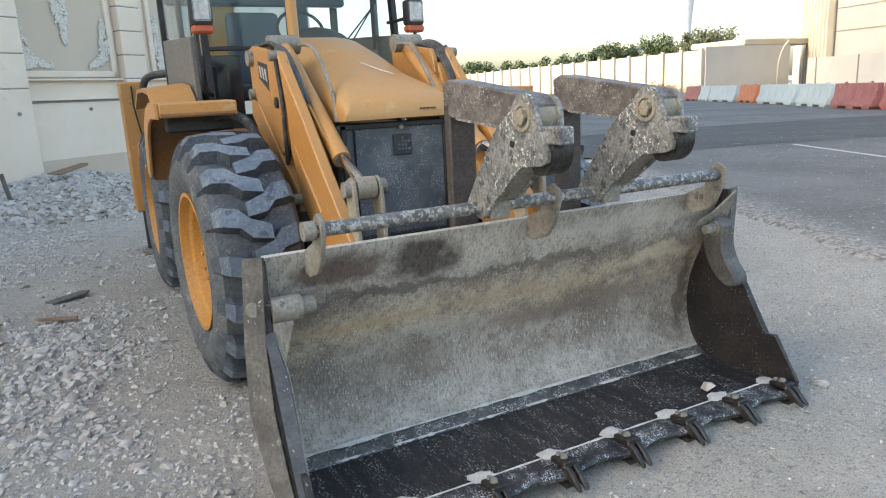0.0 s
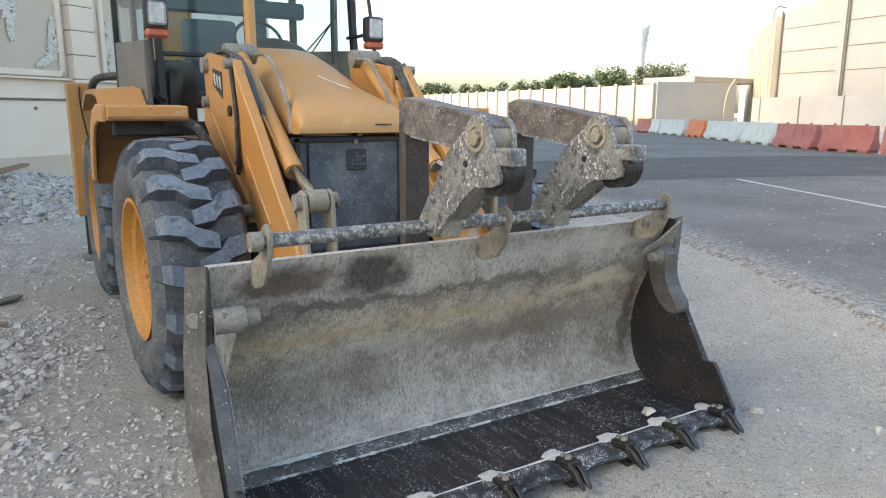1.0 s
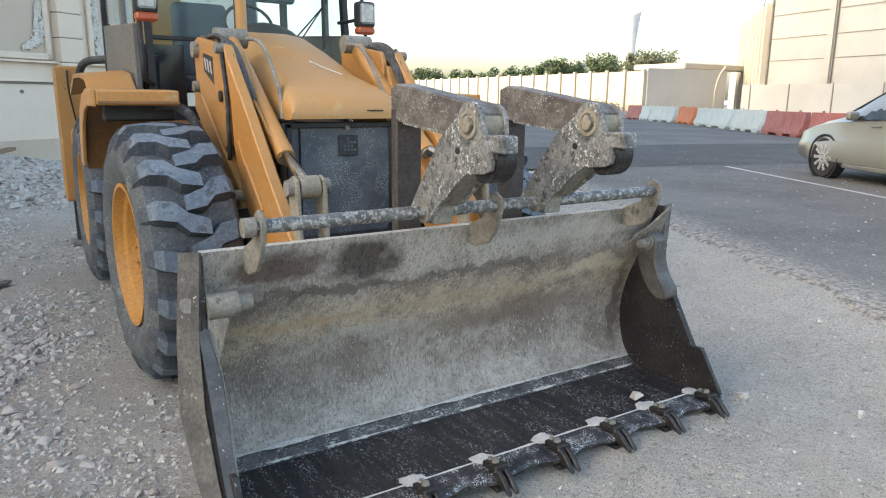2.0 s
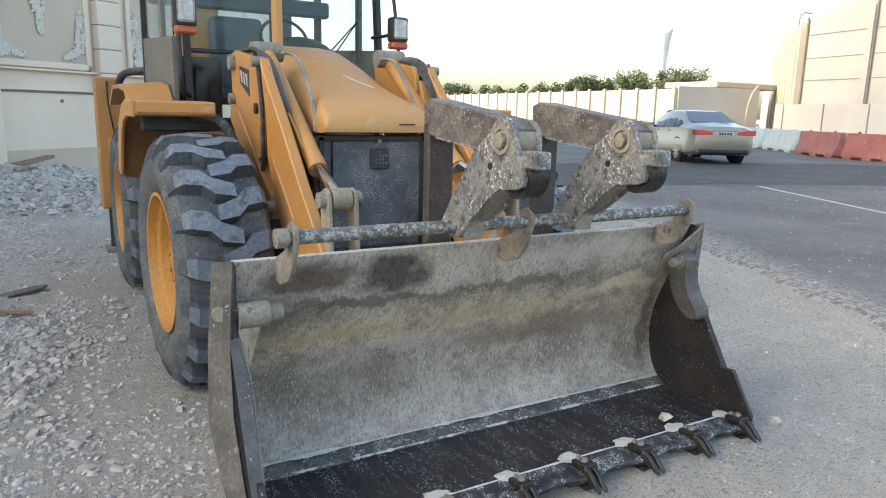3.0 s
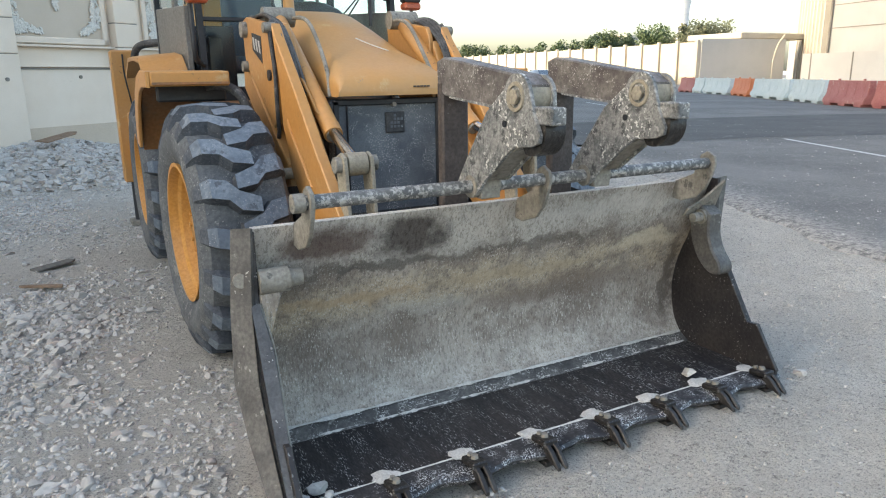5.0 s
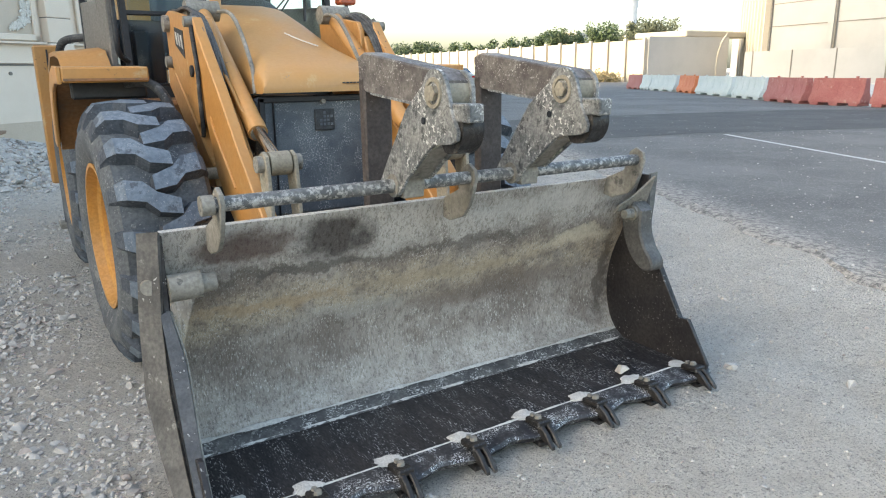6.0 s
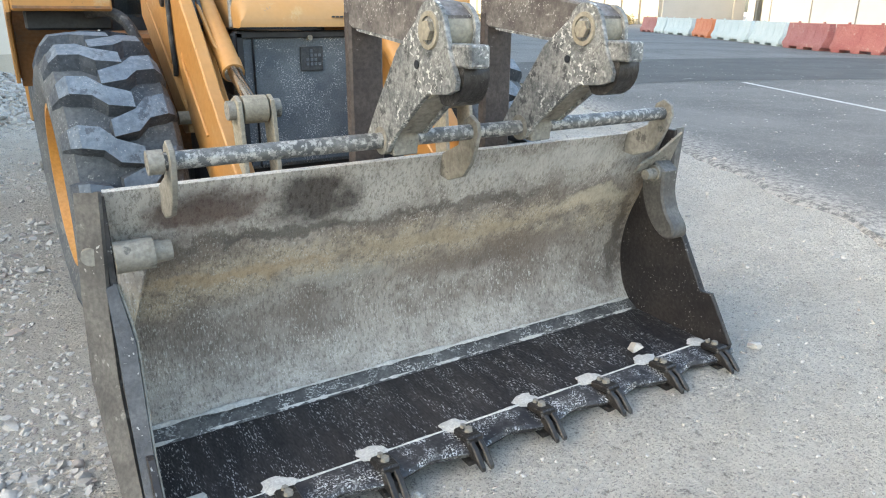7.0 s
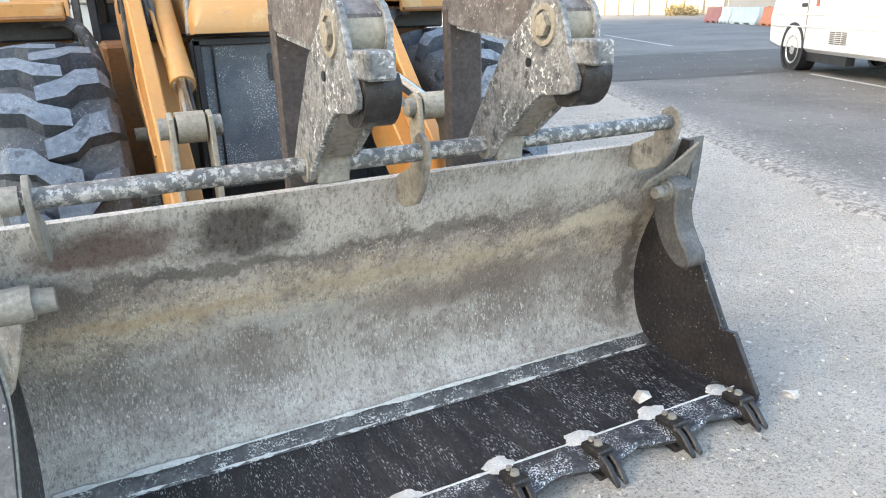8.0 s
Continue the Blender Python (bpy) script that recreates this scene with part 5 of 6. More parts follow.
    P("handrail", bm, BLACK)
    bm = B()
    tube(bm, [(0.70, 3.2, 2.75), (0.755, 3.12, 2.35), (0.78, 3.08, 2.0), (0.80, 3.08, 1.75)], 0.014, 8, 5)
    P("mirror_arm", bm, BLACK)


build_cab()


def build_work_lamp(x, s):
    lamp = thing("work_lamp", "", "")
    lamp.parent = loader
    lamp["label"] = "square work lamp with orange indicator below"
    bm = B()
    box(bm, -0.072, 0.072, -0.05, 0.05, -0.075, 0.11, 0.022, seg=2)
    part("housing", bm, BLACK, lamp)
    bm = B()
    box(bm, -0.056, 0.056, -0.058, -0.045, -0.05, 0.095, 0.012)
    part("lens", bm, LENS, lamp, "clear ribbed lamp lens")
    bm = B()
    box(bm, -0.068, 0.068, -0.052, 0.045, -0.125, -0.072, 0.014)
    part("indicator", bm, AMBER, lamp, "orange indicator lens")
    bm = B()
    tube(bm, [(0, 0.02, 0), (-s * 0.05, 0.1, -0.02), (-s * 0.07, 0.32, -0.02)], 0.014, 8, 4)
    part("bracket", bm, BLACK, lamp)
    lamp.matrix_basis = pose(x, 3.05, 2.065)


build_work_lamp(-0.78, -1)
build_work_lamp(0.765, 1)


def build_rear():
    P = lambda name, bm, mat, label="": part(name, bm, mat, loader, label)
    bm = B()
    box(bm, -1.17, -0.94, 5.75, 5.95, 0.45, 1.74, 0.015)
    st = P("stabiliser_post", bm, YELLOW, "yellow stabiliser leg post")
    bm = B()
    cyl(bm, (-1.06, 5.85, 0.02), (-1.06, 5.85, 0.5), 0.05, n=16)
    part("inner_leg", bm, BLACK, st)
    bm = B()
    box(bm, -1.16, -0.96, 5.72, 5.98, 0.0, 0.05, 0.01)
    part("foot", bm, LUG, st)
    bm = B()
    tube(bm, [(-1.06, 5.74, 1.70), (-1.06, 5.72, 1.5), (-1.02, 5.73, 1.2)], 0.008, 6, 5)
    part("cable", bm, BLACK, st)
    bm = B()
    tube(bm, [(-0.98, 5.7, 1.55), (-0.94, 5.5, 1.75), (-0.8, 5.3, 1.79), (-0.7, 5.2, 1.78)], 0.035, 10, 6)
    P("rear_hose", bm, HOSE)
    bm = B()
    box(bm, XM - 1.0, XM + 1.0, 5.6, 5.8, 0.6, 1.15, 0.02)
    P("rear_frame", bm, YELLOW)
    bm = B()
    prism(bm, [(5.85, 1.1), (6.4, 1.1), (6.35, 2.4), (5.7, 3.3), (5.5, 3.2), (5.75, 2.2)], -0.35, 0.02, 0.02)
    P("backhoe_boom", bm, YELLOW, "yellow folded backhoe boom")
    bm = B()
    box(bm, 0.74, 1.02, 3.0, 3.6, 1.50, 1.54, 0.01)
    P("right_step", bm, YELLOW)


build_rear()


# ---- things outside the loader ----
def scatter(name, label, category, seed, spots, material, protos=14, n=12, flat=0.75):
    """Loose stones as one object: copies of a few broken lumps, each turned and sized by its own spot (x, y, z, size)."""
    rnd = random.Random(seed)
    shapes = []
    for _ in range(protos):
        bm = B()
        stone(bm, (0, 0, 0), 1.0, rnd, n, flat)
        bm.verts.ensure_lookup_table()
        bmesh.ops.triangulate(bm, faces=bm.faces)
        used = [v for v in bm.verts if v.link_faces]
        idx = {v: i for i, v in enumerate(used)}
        shapes.append((np.array([v.co[:] for v in used]), np.array([[idx[v] for v in f.verts] for f in bm.faces])))
        bm.free()
    vs, fs, base = [], [], 0
    for x, y, z, s in spots:
        v, f = shapes[rnd.randrange(protos)]
        a, b = rnd.uniform(0, 6.28), rnd.uniform(-0.5, 0.5)
        R = np.array(Euler((b, rnd.uniform(-0.4, 0.4), a)).to_matrix())
        k = np.array((rnd.uniform(0.75, 1.35), rnd.uniform(0.75, 1.2), rnd.uniform(0.7, 1.1))) * s
        vs.append((v * k) @ R.T + np.array((x, y, z)))
        fs.append(f + base)
        base += len(v)
    V, F = np.concatenate(vs), np.concatenate(fs)
    me = bpy.data.meshes.new(name)
    me.from_pydata(V.tolist(), [], F.tolist())
    me.materials.append(material)
    me.polygons.foreach_set("use_smooth", [True] * len(me.polygons))
    me.set_sharp_from_angle(angle=radians(42))
    return tagged(new(name, me), label, category, kind="stuff")


def spots_in(seed, count, x0, x1, y0, y1, s0, s1, power, keep, sink=0.25):
    rnd = random.Random(seed)
    out = []
    while len(out) < count:
        x, y = rnd.uniform(x0, x1), rnd.uniform(y0, y1)
        if rnd.random() > keep(x, y):
            continue
        s = s0 + (s1 - s0) * rnd.random() ** power
        out.append((x, y, ground_z(x, y) + s * (0.5 - sink) * 0.6, s))
    return out


def clear(x, y):
    """No stones under the tyres or inside the bucket."""
    if XL - 0.1 < x < XR + 0.08 and 0.0 < y < 0.75:
        return 0.0
    if abs(x + 0.95) < 0.3 and (abs(y - 1.95) < 0.25 or abs(y - 4.25) < 0.25):
        return 0.0
    return 1.0


def keep_left(x, y):
    n = noise.noise((x * 0.75, y * 0.75, 7.0)) * 0.5 + 0.5
    lane = math.exp(-((x + 1.15 + 0.08 * (y - 4)) / 0.45) ** 2) if y > 2.8 else 0.0
    return clear(x, y) * min(1.0, max(0.06, (n - 0.30) * 3.0)) * (1 - 0.85 * lane)


def keep_clusters(x, y):
    n = noise.noise((x * 1.3, y * 1.3, 21.0)) * 0.5 + 0.5
    return keep_left(x, y) * min(1.0, max(0.04, (n - 0.42) * 5.0))


def keep_right(x, y):
    n = noise.noise((x * 0.9, y * 0.9, 2.0)) * 0.5 + 0.5
    return clear(x, y) * (0.25 + 0.75 * max(0, n - 0.3)) * (1.0 if x < edge_x(y) + 0.12 else 0.03)


scatter("gravel", "grey broken limestone gravel on the dusty ground", "gravel", 1, spots_in(1, 27000, -4.2, -0.35, -0.9, 8.6, 0.004, 0.022, 2.2, keep_left, 0.6), STONES, n=16)
scatter("rubble", "coarse pale rubble stones on the dusty ground", "rubble", 2, spots_in(2, 4300, -4.2, -0.75, -0.6, 9.0, 0.017, 0.048, 2.4, keep_clusters, 0.5), STONES, n=13)
scatter("rubble_heap", "heap of broken pale concrete rubble against the wall", "rubble", 3, spots_in(3, 5200, -4.2, 0.4, 8.6, 13.6, 0.03, 0.095, 2.2, lambda x, y: min(1, pile(x, y) * 4 + 0.03)), STONES, n=13)
scatter("grit", "fine grey grit strewn on the compacted ground", "gravel", 4, spots_in(4, 22000, -1.3, 5.0, -1.3, 6.0, 0.003, 0.012, 2.6, keep_right, 0.6), STONES)
scatter("loose_stone", "scattered small stones on the compacted ground", "gravel", 5, spots_in(5, 110, 0.9, 6.0, -1.3, 6.0, 0.012, 0.03, 2.2, keep_right, 0.7), STONES, n=13)
scatter("road_grit", "loose stone chips on the asphalt", "gravel", 6, [(x, y, 0.124, s) for x, y, z, s in spots_in(6, 700, 3.0, 14.0, 0.0, 12.0, 0.006, 0.02, 2.5, lambda x, y: (0.9 if x < edge_x(y) + 0.7 else 0.25) if x > edge_x(y) + 0.05 else 0)], STONES)

BOARD = surface("grey_weathered_board", (0.1, 0.095, 0.085), (0.17, 0.155, 0.135), 5, 0.85, 0, 0.4, 40, stretch=(1, 6, 1))
PALE_STONE = surface("pale_limestone", (0.46, 0.435, 0.39), (0.55, 0.525, 0.48), 8, 0.92, 0, 0.5, 40)
BROWN_BOARD = surface("brown_scrap_wood", (0.2, 0.13, 0.08), (0.27, 0.18, 0.12), 6, 0.85, 0, 0.4, 40)


def lump(name, label, x, y, z, s, seed, material=PALE_STONE, flat=0.6):
    bm = B()
    stone(bm, (0, 0, 0), s, random.Random(seed), 16, flat)
    ob = tagged(finish(name, bm, material, smooth=20), label, "stone")
    ob.matrix_basis = pose(x, y, z)


lump("stone", "pale limestone lump lying on the bucket floor", 0.80, 0.205, FLOOR_Z + 0.024, 0.042, 4)
lump("stone", "white limestone lump in the corner of the bucket", -1.03, 0.17, FLOOR_Z + 0.022, 0.042, 9)
lump("stone", "small white chip in the corner of the bucket", -1.01, 0.10, FLOOR_Z + 0.03, 0.024, 12)
for i, (x, y, s) in enumerate(((-2.03, 2.96, 0.085), (-1.86, 2.55, 0.06), (-1.6, 1.1, 0.04), (-1.45, 1.9, 0.045), (-2.3, 3.9, 0.08), (-2.45, 5.2, 0.1), (-1.75, 1.75, 0.045))):
    lump("stone", "larger flat limestone lump among the gravel", x, y, ground_z(x, y) + s * 0.15, s, 20 + i, STONES, 0.45)
for i, (x, y, s) in enumerate(((1.62, -0.42, 0.035), (1.75, -0.55, 0.04), (1.66, -0.58, 0.03), (1.35, 0.02, 0.035))):
    lump("stone", "grey stone lying on the compacted ground", x, y, ground_z(x, y) + s * 0.2, s, 60 + i, STONES)


def scrap(label, x, y, rz, w, l, material, tilt=0, lift=0.0):
    bm = B()
    top = [(-w / 2, -l / 2), (w / 2, -l / 2 * 0.9), (w / 2 * 0.8, l / 2 * 0.7), (0, l / 2), (-w / 2 * 0.9, l / 2 * 0.8)]
    prism(bm, top, 0, 0.018, 0.003, axis="z")
    ob = tagged(finish("board", bm, material), label, "scrap wood")
    ob.matrix_basis = pose(x, y, ground_z(x, y) + lift, tilt, 4, rz)


scrap("grey broken board lying on the gravel", -1.85, 4.32, -62, 0.1, 0.34, BOARD, 3, 0.015)
scrap("brown splintered wood scrap on the gravel", -1.93, 3.63, 70, 0.05, 0.3, BROWN_BOARD, 2, 0.02)
scrap("brown board on top of the rubble heap", -1.75, 11.9, -55, 0.3, 0.7, BROWN_BOARD, 10, 0.16)
bm = B()
box(bm, -0.03, 0.03, -0.03, 0.03, 0, 0.5, 0.005, pose(0, 0, 0, 6, -8))
tagged(finish("stake", bm, BOARD), "short dark stake standing in the rubble", "stake").matrix_basis = pose(-2.62, 10.6, ground_z(-2.62, 10.6) - 0.05)

# ---- plastic road barriers ----
BARRIER_WHITE = surface("pale_blue_white_plastic", (0.52, 0.60, 0.60), (0.60, 0.66, 0.65), 2, 0.6, 0, 0.05, 30, wear=(0.42, 0.44, 0.42), wear_lo=0.6, wear_scale=3)
BARRIER_RED = surface("faded_red_plastic", (0.33, 0.105, 0.095), (0.38, 0.145, 0.13), 2, 0.6, 0, 0.05, 30, wear=(0.45, 0.27, 0.23), wear_lo=0.58, wear_scale=3)
BARRIER_ORANGE = surface("orange_plastic", (0.62, 0.17, 0.06), (0.66, 0.22, 0.09), 2, 0.6, 0, 0.05, 30)


def barrier(name, x0, y0, x1, y1, material, label, L=2.0, text=""):
    d = Vector((x1 - x0, y1 - y0))
    b = thing(name, label, "road barrier", pose((x0 + x1) / 2, (y0 + y1) / 2, 0.12, 0, 0, math.degrees(math.atan2(d.y, d.x))), group="plastic barriers along the road")
    h = d.length / 2 - 0.04
    bm = B()
    prof = [(-0.30, 0.10), (-0.30, 0.22), (-0.17, 0.45), (-0.11, 0.95), (0.11, 0.95), (0.17, 0.45), (0.30, 0.22), (0.30, 0.10)]
    prism(bm, prof, -h, h, 0.02)
    part("body", bm, material, b)
    for s in (-1, 1):
        for k in range(5):
            x = -h * 0.8 + k * h * 0.4
            bm = B()
            prism(bm, [(s * 0.305, 0.12), (s * 0.305, 0.20), (s * 0.178, 0.46), (s * 0.125, 0.86), (s * 0.10, 0.86), (s * 0.16, 0.12)], x - 0.045, x + 0.045)
            part("rib", bm, material, b)
    for x in (-h * 0.75, 0.0, h * 0.75):
        bm = B()
        box(bm, x - h * 0.17, x + h * 0.17, -0.3, 0.3, 0.0, 0.11, 0.01)
        part("foot", bm, material, b)
    for x in (-h * 0.6, h * 0.6):
        bm = B()
        cyl(bm, (x, 0, 0.94), (x, 0, 1.01), 0.05, n=12)
        part("filler_cap", bm, material, b)
    if text:
        cu = bpy.data.curves.new("lettering", "FONT")
        cu.body, cu.size, cu.extrude, cu.align_x = text, 0.42, 0.003, "CENTER"
        me_ob = new("lettering", cu)
        dg = bpy.context.evaluated_depsgraph_get()
        me = bpy.data.meshes.new_from_object(me_ob.evaluated_get(dg))
        bpy.data.objects.remove(me_ob)
        me.materials.append(GREY_CAB)
        t = new("lettering", me)
        t.parent = b
        t.matrix_basis = pose(0, 0.152, 0.52, 83, 0, 180)
    return b


BARRIERS = [
    (36.8, 34.0, 36.0, 32.0, BARRIER_RED, "red barrier seen end-on at the road side", ""),
    (35.9, 31.9, 34.9, 30.2, BARRIER_WHITE, "pale plastic barrier standing askew", ""),
    (34.7, 30.0, 33.0, 26.6, BARRIER_WHITE, "pale blue-white plastic road barrier", ""),
    (32.9, 26.3, 31.2, 23.8, BARRIER_ORANGE, "small orange plastic barrier", ""),
    (30.9, 23.4, 28.3, 19.4, BARRIER_WHITE, "pale blue-white plastic barrier with painted letters", "GCC"),
    (28.1, 19.1, 25.9, 16.1, BARRIER_WHITE, "pale blue-white plastic road barrier", ""),
    (25.6, 15.8, 24.1, 13.2, BARRIER_RED, "faded red plastic road barrier", ""),
    (24.0, 13.0, 23.7, 10.9, BARRIER_RED, "faded red plastic road barrier", ""),
    (23.7, 10.7, 23.6, 8.6, BARRIER_RED, "faded red plastic road barrier", ""),
    (23.6, 8.4, 23.6, 6.3, BARRIER_RED, "faded red plastic road barrier", ""),
]
for x0, y0, x1, y1, mt, lb, tx in BARRIERS:
    barrier("road_barrier", x0, y0, x1, y1, mt, lb, text=tx)

# ---- trees, bushes, tower and far houses ----
LEAF = surface("green_leaf", (0.05, 0.085, 0.03), (0.085, 0.12, 0.05), 1.2, 0.6, 0, 0.0, 20, vary=0.3)
LEAF_GREY = surface("olive_leaf", (0.09, 0.105, 0.06), (0.12, 0.13, 0.08), 1.2, 0.7, 0, 0.0, 20)
BARK = surface("brown_bark", (0.12, 0.09, 0.06), (0.18, 0.14, 0.1), 6, 0.9, 0, 0.4, 20)
SCRUB = surface("dry_scrub", (0.3, 0.24, 0.13), (0.36, 0.3, 0.17), 3, 0.9, 0, 0.0, 20)
# distance haze is put into this bluish grey
TOWER = surface("haze_tinted_tower_steel", (0.30, 0.34, 0.38), (0.36, 0.39, 0.42), 0.05, 0.6, 0.0, 0.0, 5, grain=0.05)


def crown(bm, rnd, clumps, leaves, size):
    """Many small leaf blades gathered in clumps, with gaps between them."""
    for c, r in clumps:
        for _ in range(leaves):
            d = Vector((rnd.gauss(0, 1), rnd.gauss(0, 1), rnd.gauss(0, 0.8)))
            p = c + d.normalized() * r * rnd.random() ** 0.45
            a = Vector((rnd.gauss(0, 1), rnd.gauss(0, 1), rnd.gauss(0, 1))).normalized() * size * rnd.uniform(0.6, 1.3)
            b = a.cross(Vector((rnd.gauss(0, 1), rnd.gauss(0, 1), rnd.gauss(0, 1)))).normalized() * size * 0.45
            bm.faces.new([bm.verts.new(q) for q in (p - a, p + b, p + a, p - b)])


def tree(x, y, h, w, seed, material, label):
    rnd = random.Random(seed)
    t = thing("tree", label, "tree", pose(x, y, 0.05), group="trees behind the compound wall")
    bm = B()
    cyl(bm, (0, 0, 0), (0.1, 0, h * 0.55), 0.22, 0.12, 8)
    clumps = []
    for k in range(6):
        a = rnd.uniform(0, 6.28)
        tip = Vector((math.cos(a) * w * 0.35, math.sin(a) * w * 0.35, h * rnd.uniform(0.6, 0.9)))
        cyl(bm, (0.06, 0, h * 0.4), tip, 0.09, 0.03, 6)
        clumps.append((tip, w * rnd.uniform(0.16, 0.28)))
    for k in range(9):
        a, q = rnd.uniform(0, 6.28), rnd.random() ** 0.5
        clumps.append((Vector((math.cos(a) * w * 0.45 * q, math.sin(a) * w * 0.45 * q, h * rnd.uniform(0.5, 0.95))), w * rnd.uniform(0.12, 0.24)))
    part("trunk", bm, BARK, t)
    bm = B()
    crown(bm, rnd, clumps, 105, 0.26)
    part("crown", bm, material, t)


TREES = [(67, 112, 6.2, 6), (68.5, 106, 5.8, 6), (70, 101, 5.6, 5), (73, 99, 6.2, 6), (76, 97, 5.8, 5), (79, 100, 6.2, 5), (72, 84, 6.8, 5.5), (76, 86, 7.0, 6), (80, 88, 6.4, 5), (78, 78, 7.4, 6), (82, 80, 7.6, 6.5), (80, 72.5, 7.8, 6.0), (84, 73, 8.0, 6.0), (67, 120, 6.0, 6), (70, 126, 6.2, 7)]
for i, (x, y, h, w) in enumerate(TREES):
    grey = i in (11, 12)
    tree(x, y, h + 0.5, w, 100 + i, LEAF_GREY if grey else LEAF, "olive-grey feathery tree behind the compound wall" if grey else "dark green leafy tree behind the compound wall")
for i, (x, y, w) in enumerate(((54.5, 54.0, 3.2), (57.0, 55.5, 3.0), (47.5, 70, 4), (46, 75, 4), (49, 79, 3))):
    rnd = random.Random(200 + i)
    bm = B()
    crown(bm, rnd, [(Vector((rnd.uniform(-w / 2, w / 2), rnd.uniform(-1, 1), rnd.uniform(0.2, 0.9))), 0.7) for _ in range(9)], 70, 0.16)
    b = tagged(finish("bush", bm, SCRUB), "dry straw-coloured scrub bush on sand", "bush", group="scrub along the compound wall")
    b.matrix_basis = pose(x, y, 0.1)


def build_tower():
    t = thing("tower", "slender hazy grey lattice tower far away", "tower", pose(1186, 1118, 0))
    bm = B()
    prof = [(0, 17), (70, 13), (120, 12), (160, 16), (185, 21)]
    rings = []
    for z, r in prof:
        rings.append([bm.verts.new((r * math.cos(2 * math.pi * k / 20), r * math.sin(2 * math.pi * k / 20), z + (0.5 * r * math.cos(2 * math.pi * k / 20) if z == 185 else 0))) for k in range(20)])
    for a, b in zip(rings, rings[1:]):
        for k in range(20):
            bm.faces.new((a[k], a[(k + 1) % 20], b[(k + 1) % 20], b[k]))
    bm.faces.new(rings[-1])
    part("shaft", bm, TOWER, t)
    for z in range(60, 180, 12):
        bm = B()
        r = 12.8 + max(0, (z - 120) * 0.1)
        cyl(bm, (0, 0, z), (0, 0, z + 2), r + 0.6, n=20)
        part("ring", bm, TOWER, t)


build_tower()


def far_house(x, y, w, h, label):
    g = thing("house", label, "house", pose(x, y, 0, 0, 0, 25))
    bm = B()
    box(bm, -w / 2, w / 2, -w / 3, w / 3, 0, h)
    part("wall", bm, PRECAST_GREY, g)
    bm = B()
    box(bm, -w / 2 - 0.2, w / 2 + 0.2, -w / 3 - 0.2, w / 3 + 0.2, h, h + 0.5)
    part("roof", bm, PRECAST, g)
    for k in range(3):
        bm = B()
        box(bm, -w / 2 + 1 + k * w / 3, -w / 2 + 2.4 + k * w / 3, -w / 3 - 0.05, -w / 3 + 0.02, h - 2.4, h - 0.9)
        part("window", bm, JOINT, g)


far_house(93, 102, 6, 7.8, "pale flat-roofed house behind trees")
far_house(104, 78, 3, 7.0, "pale rooftop block behind the compound wall")


def pole_lamp():
    p = thing("street_lamp", "thin pale curved pole before the gatehouse", "street lamp", pose(67.5, 50.0, 0))
    bm = B()
    tube(bm, [(0, 0, 0), (0, 0, 2.5), (0.3, -0.2, 4.2), (1.0, -0.4, 5.2)], 0.09, 8, 5)
    part("pole", bm, PRECAST, p)


pole_lamp()

# ---- moving vehicles ----
SILVER = surface("champagne_silver_paint", (0.25, 0.24, 0.205), (0.27, 0.26, 0.225), 0.8, 0.3, 0.5, 0.0, 30, coat=0.5, grain=0.0)
BUS_WHITE = surface("white_bus_paint", (0.74, 0.75, 0.74), (0.78, 0.79, 0.78), 0.6, 0.35, 0.0, 0.0, 30, coat=0.4, grain=0.0)
CAR_GLASS = surface("dark_car_glass", (0.035, 0.05, 0.055), (0.05, 0.065, 0.07), 0.5, 0.1, 0.0, 0.0, 30, coat=0.4, grain=0.0)
TAIL = surface("red_tail_lamp", (0.45, 0.02, 0.02), (0.5, 0.04, 0.035), 3, 0.2, 0, 0.0, 30, coat=0.6)
ALLOY = surface("alloy_wheel", (0.6, 0.6, 0.6), (0.66, 0.66, 0.66), 3, 0.3, 0.6, 0.0, 30)
CARTYRE = surface("car_tyre", (0.02, 0.02, 0.021), (0.035, 0.035, 0.036), 6, 0.85, 0, 0.2, 60)


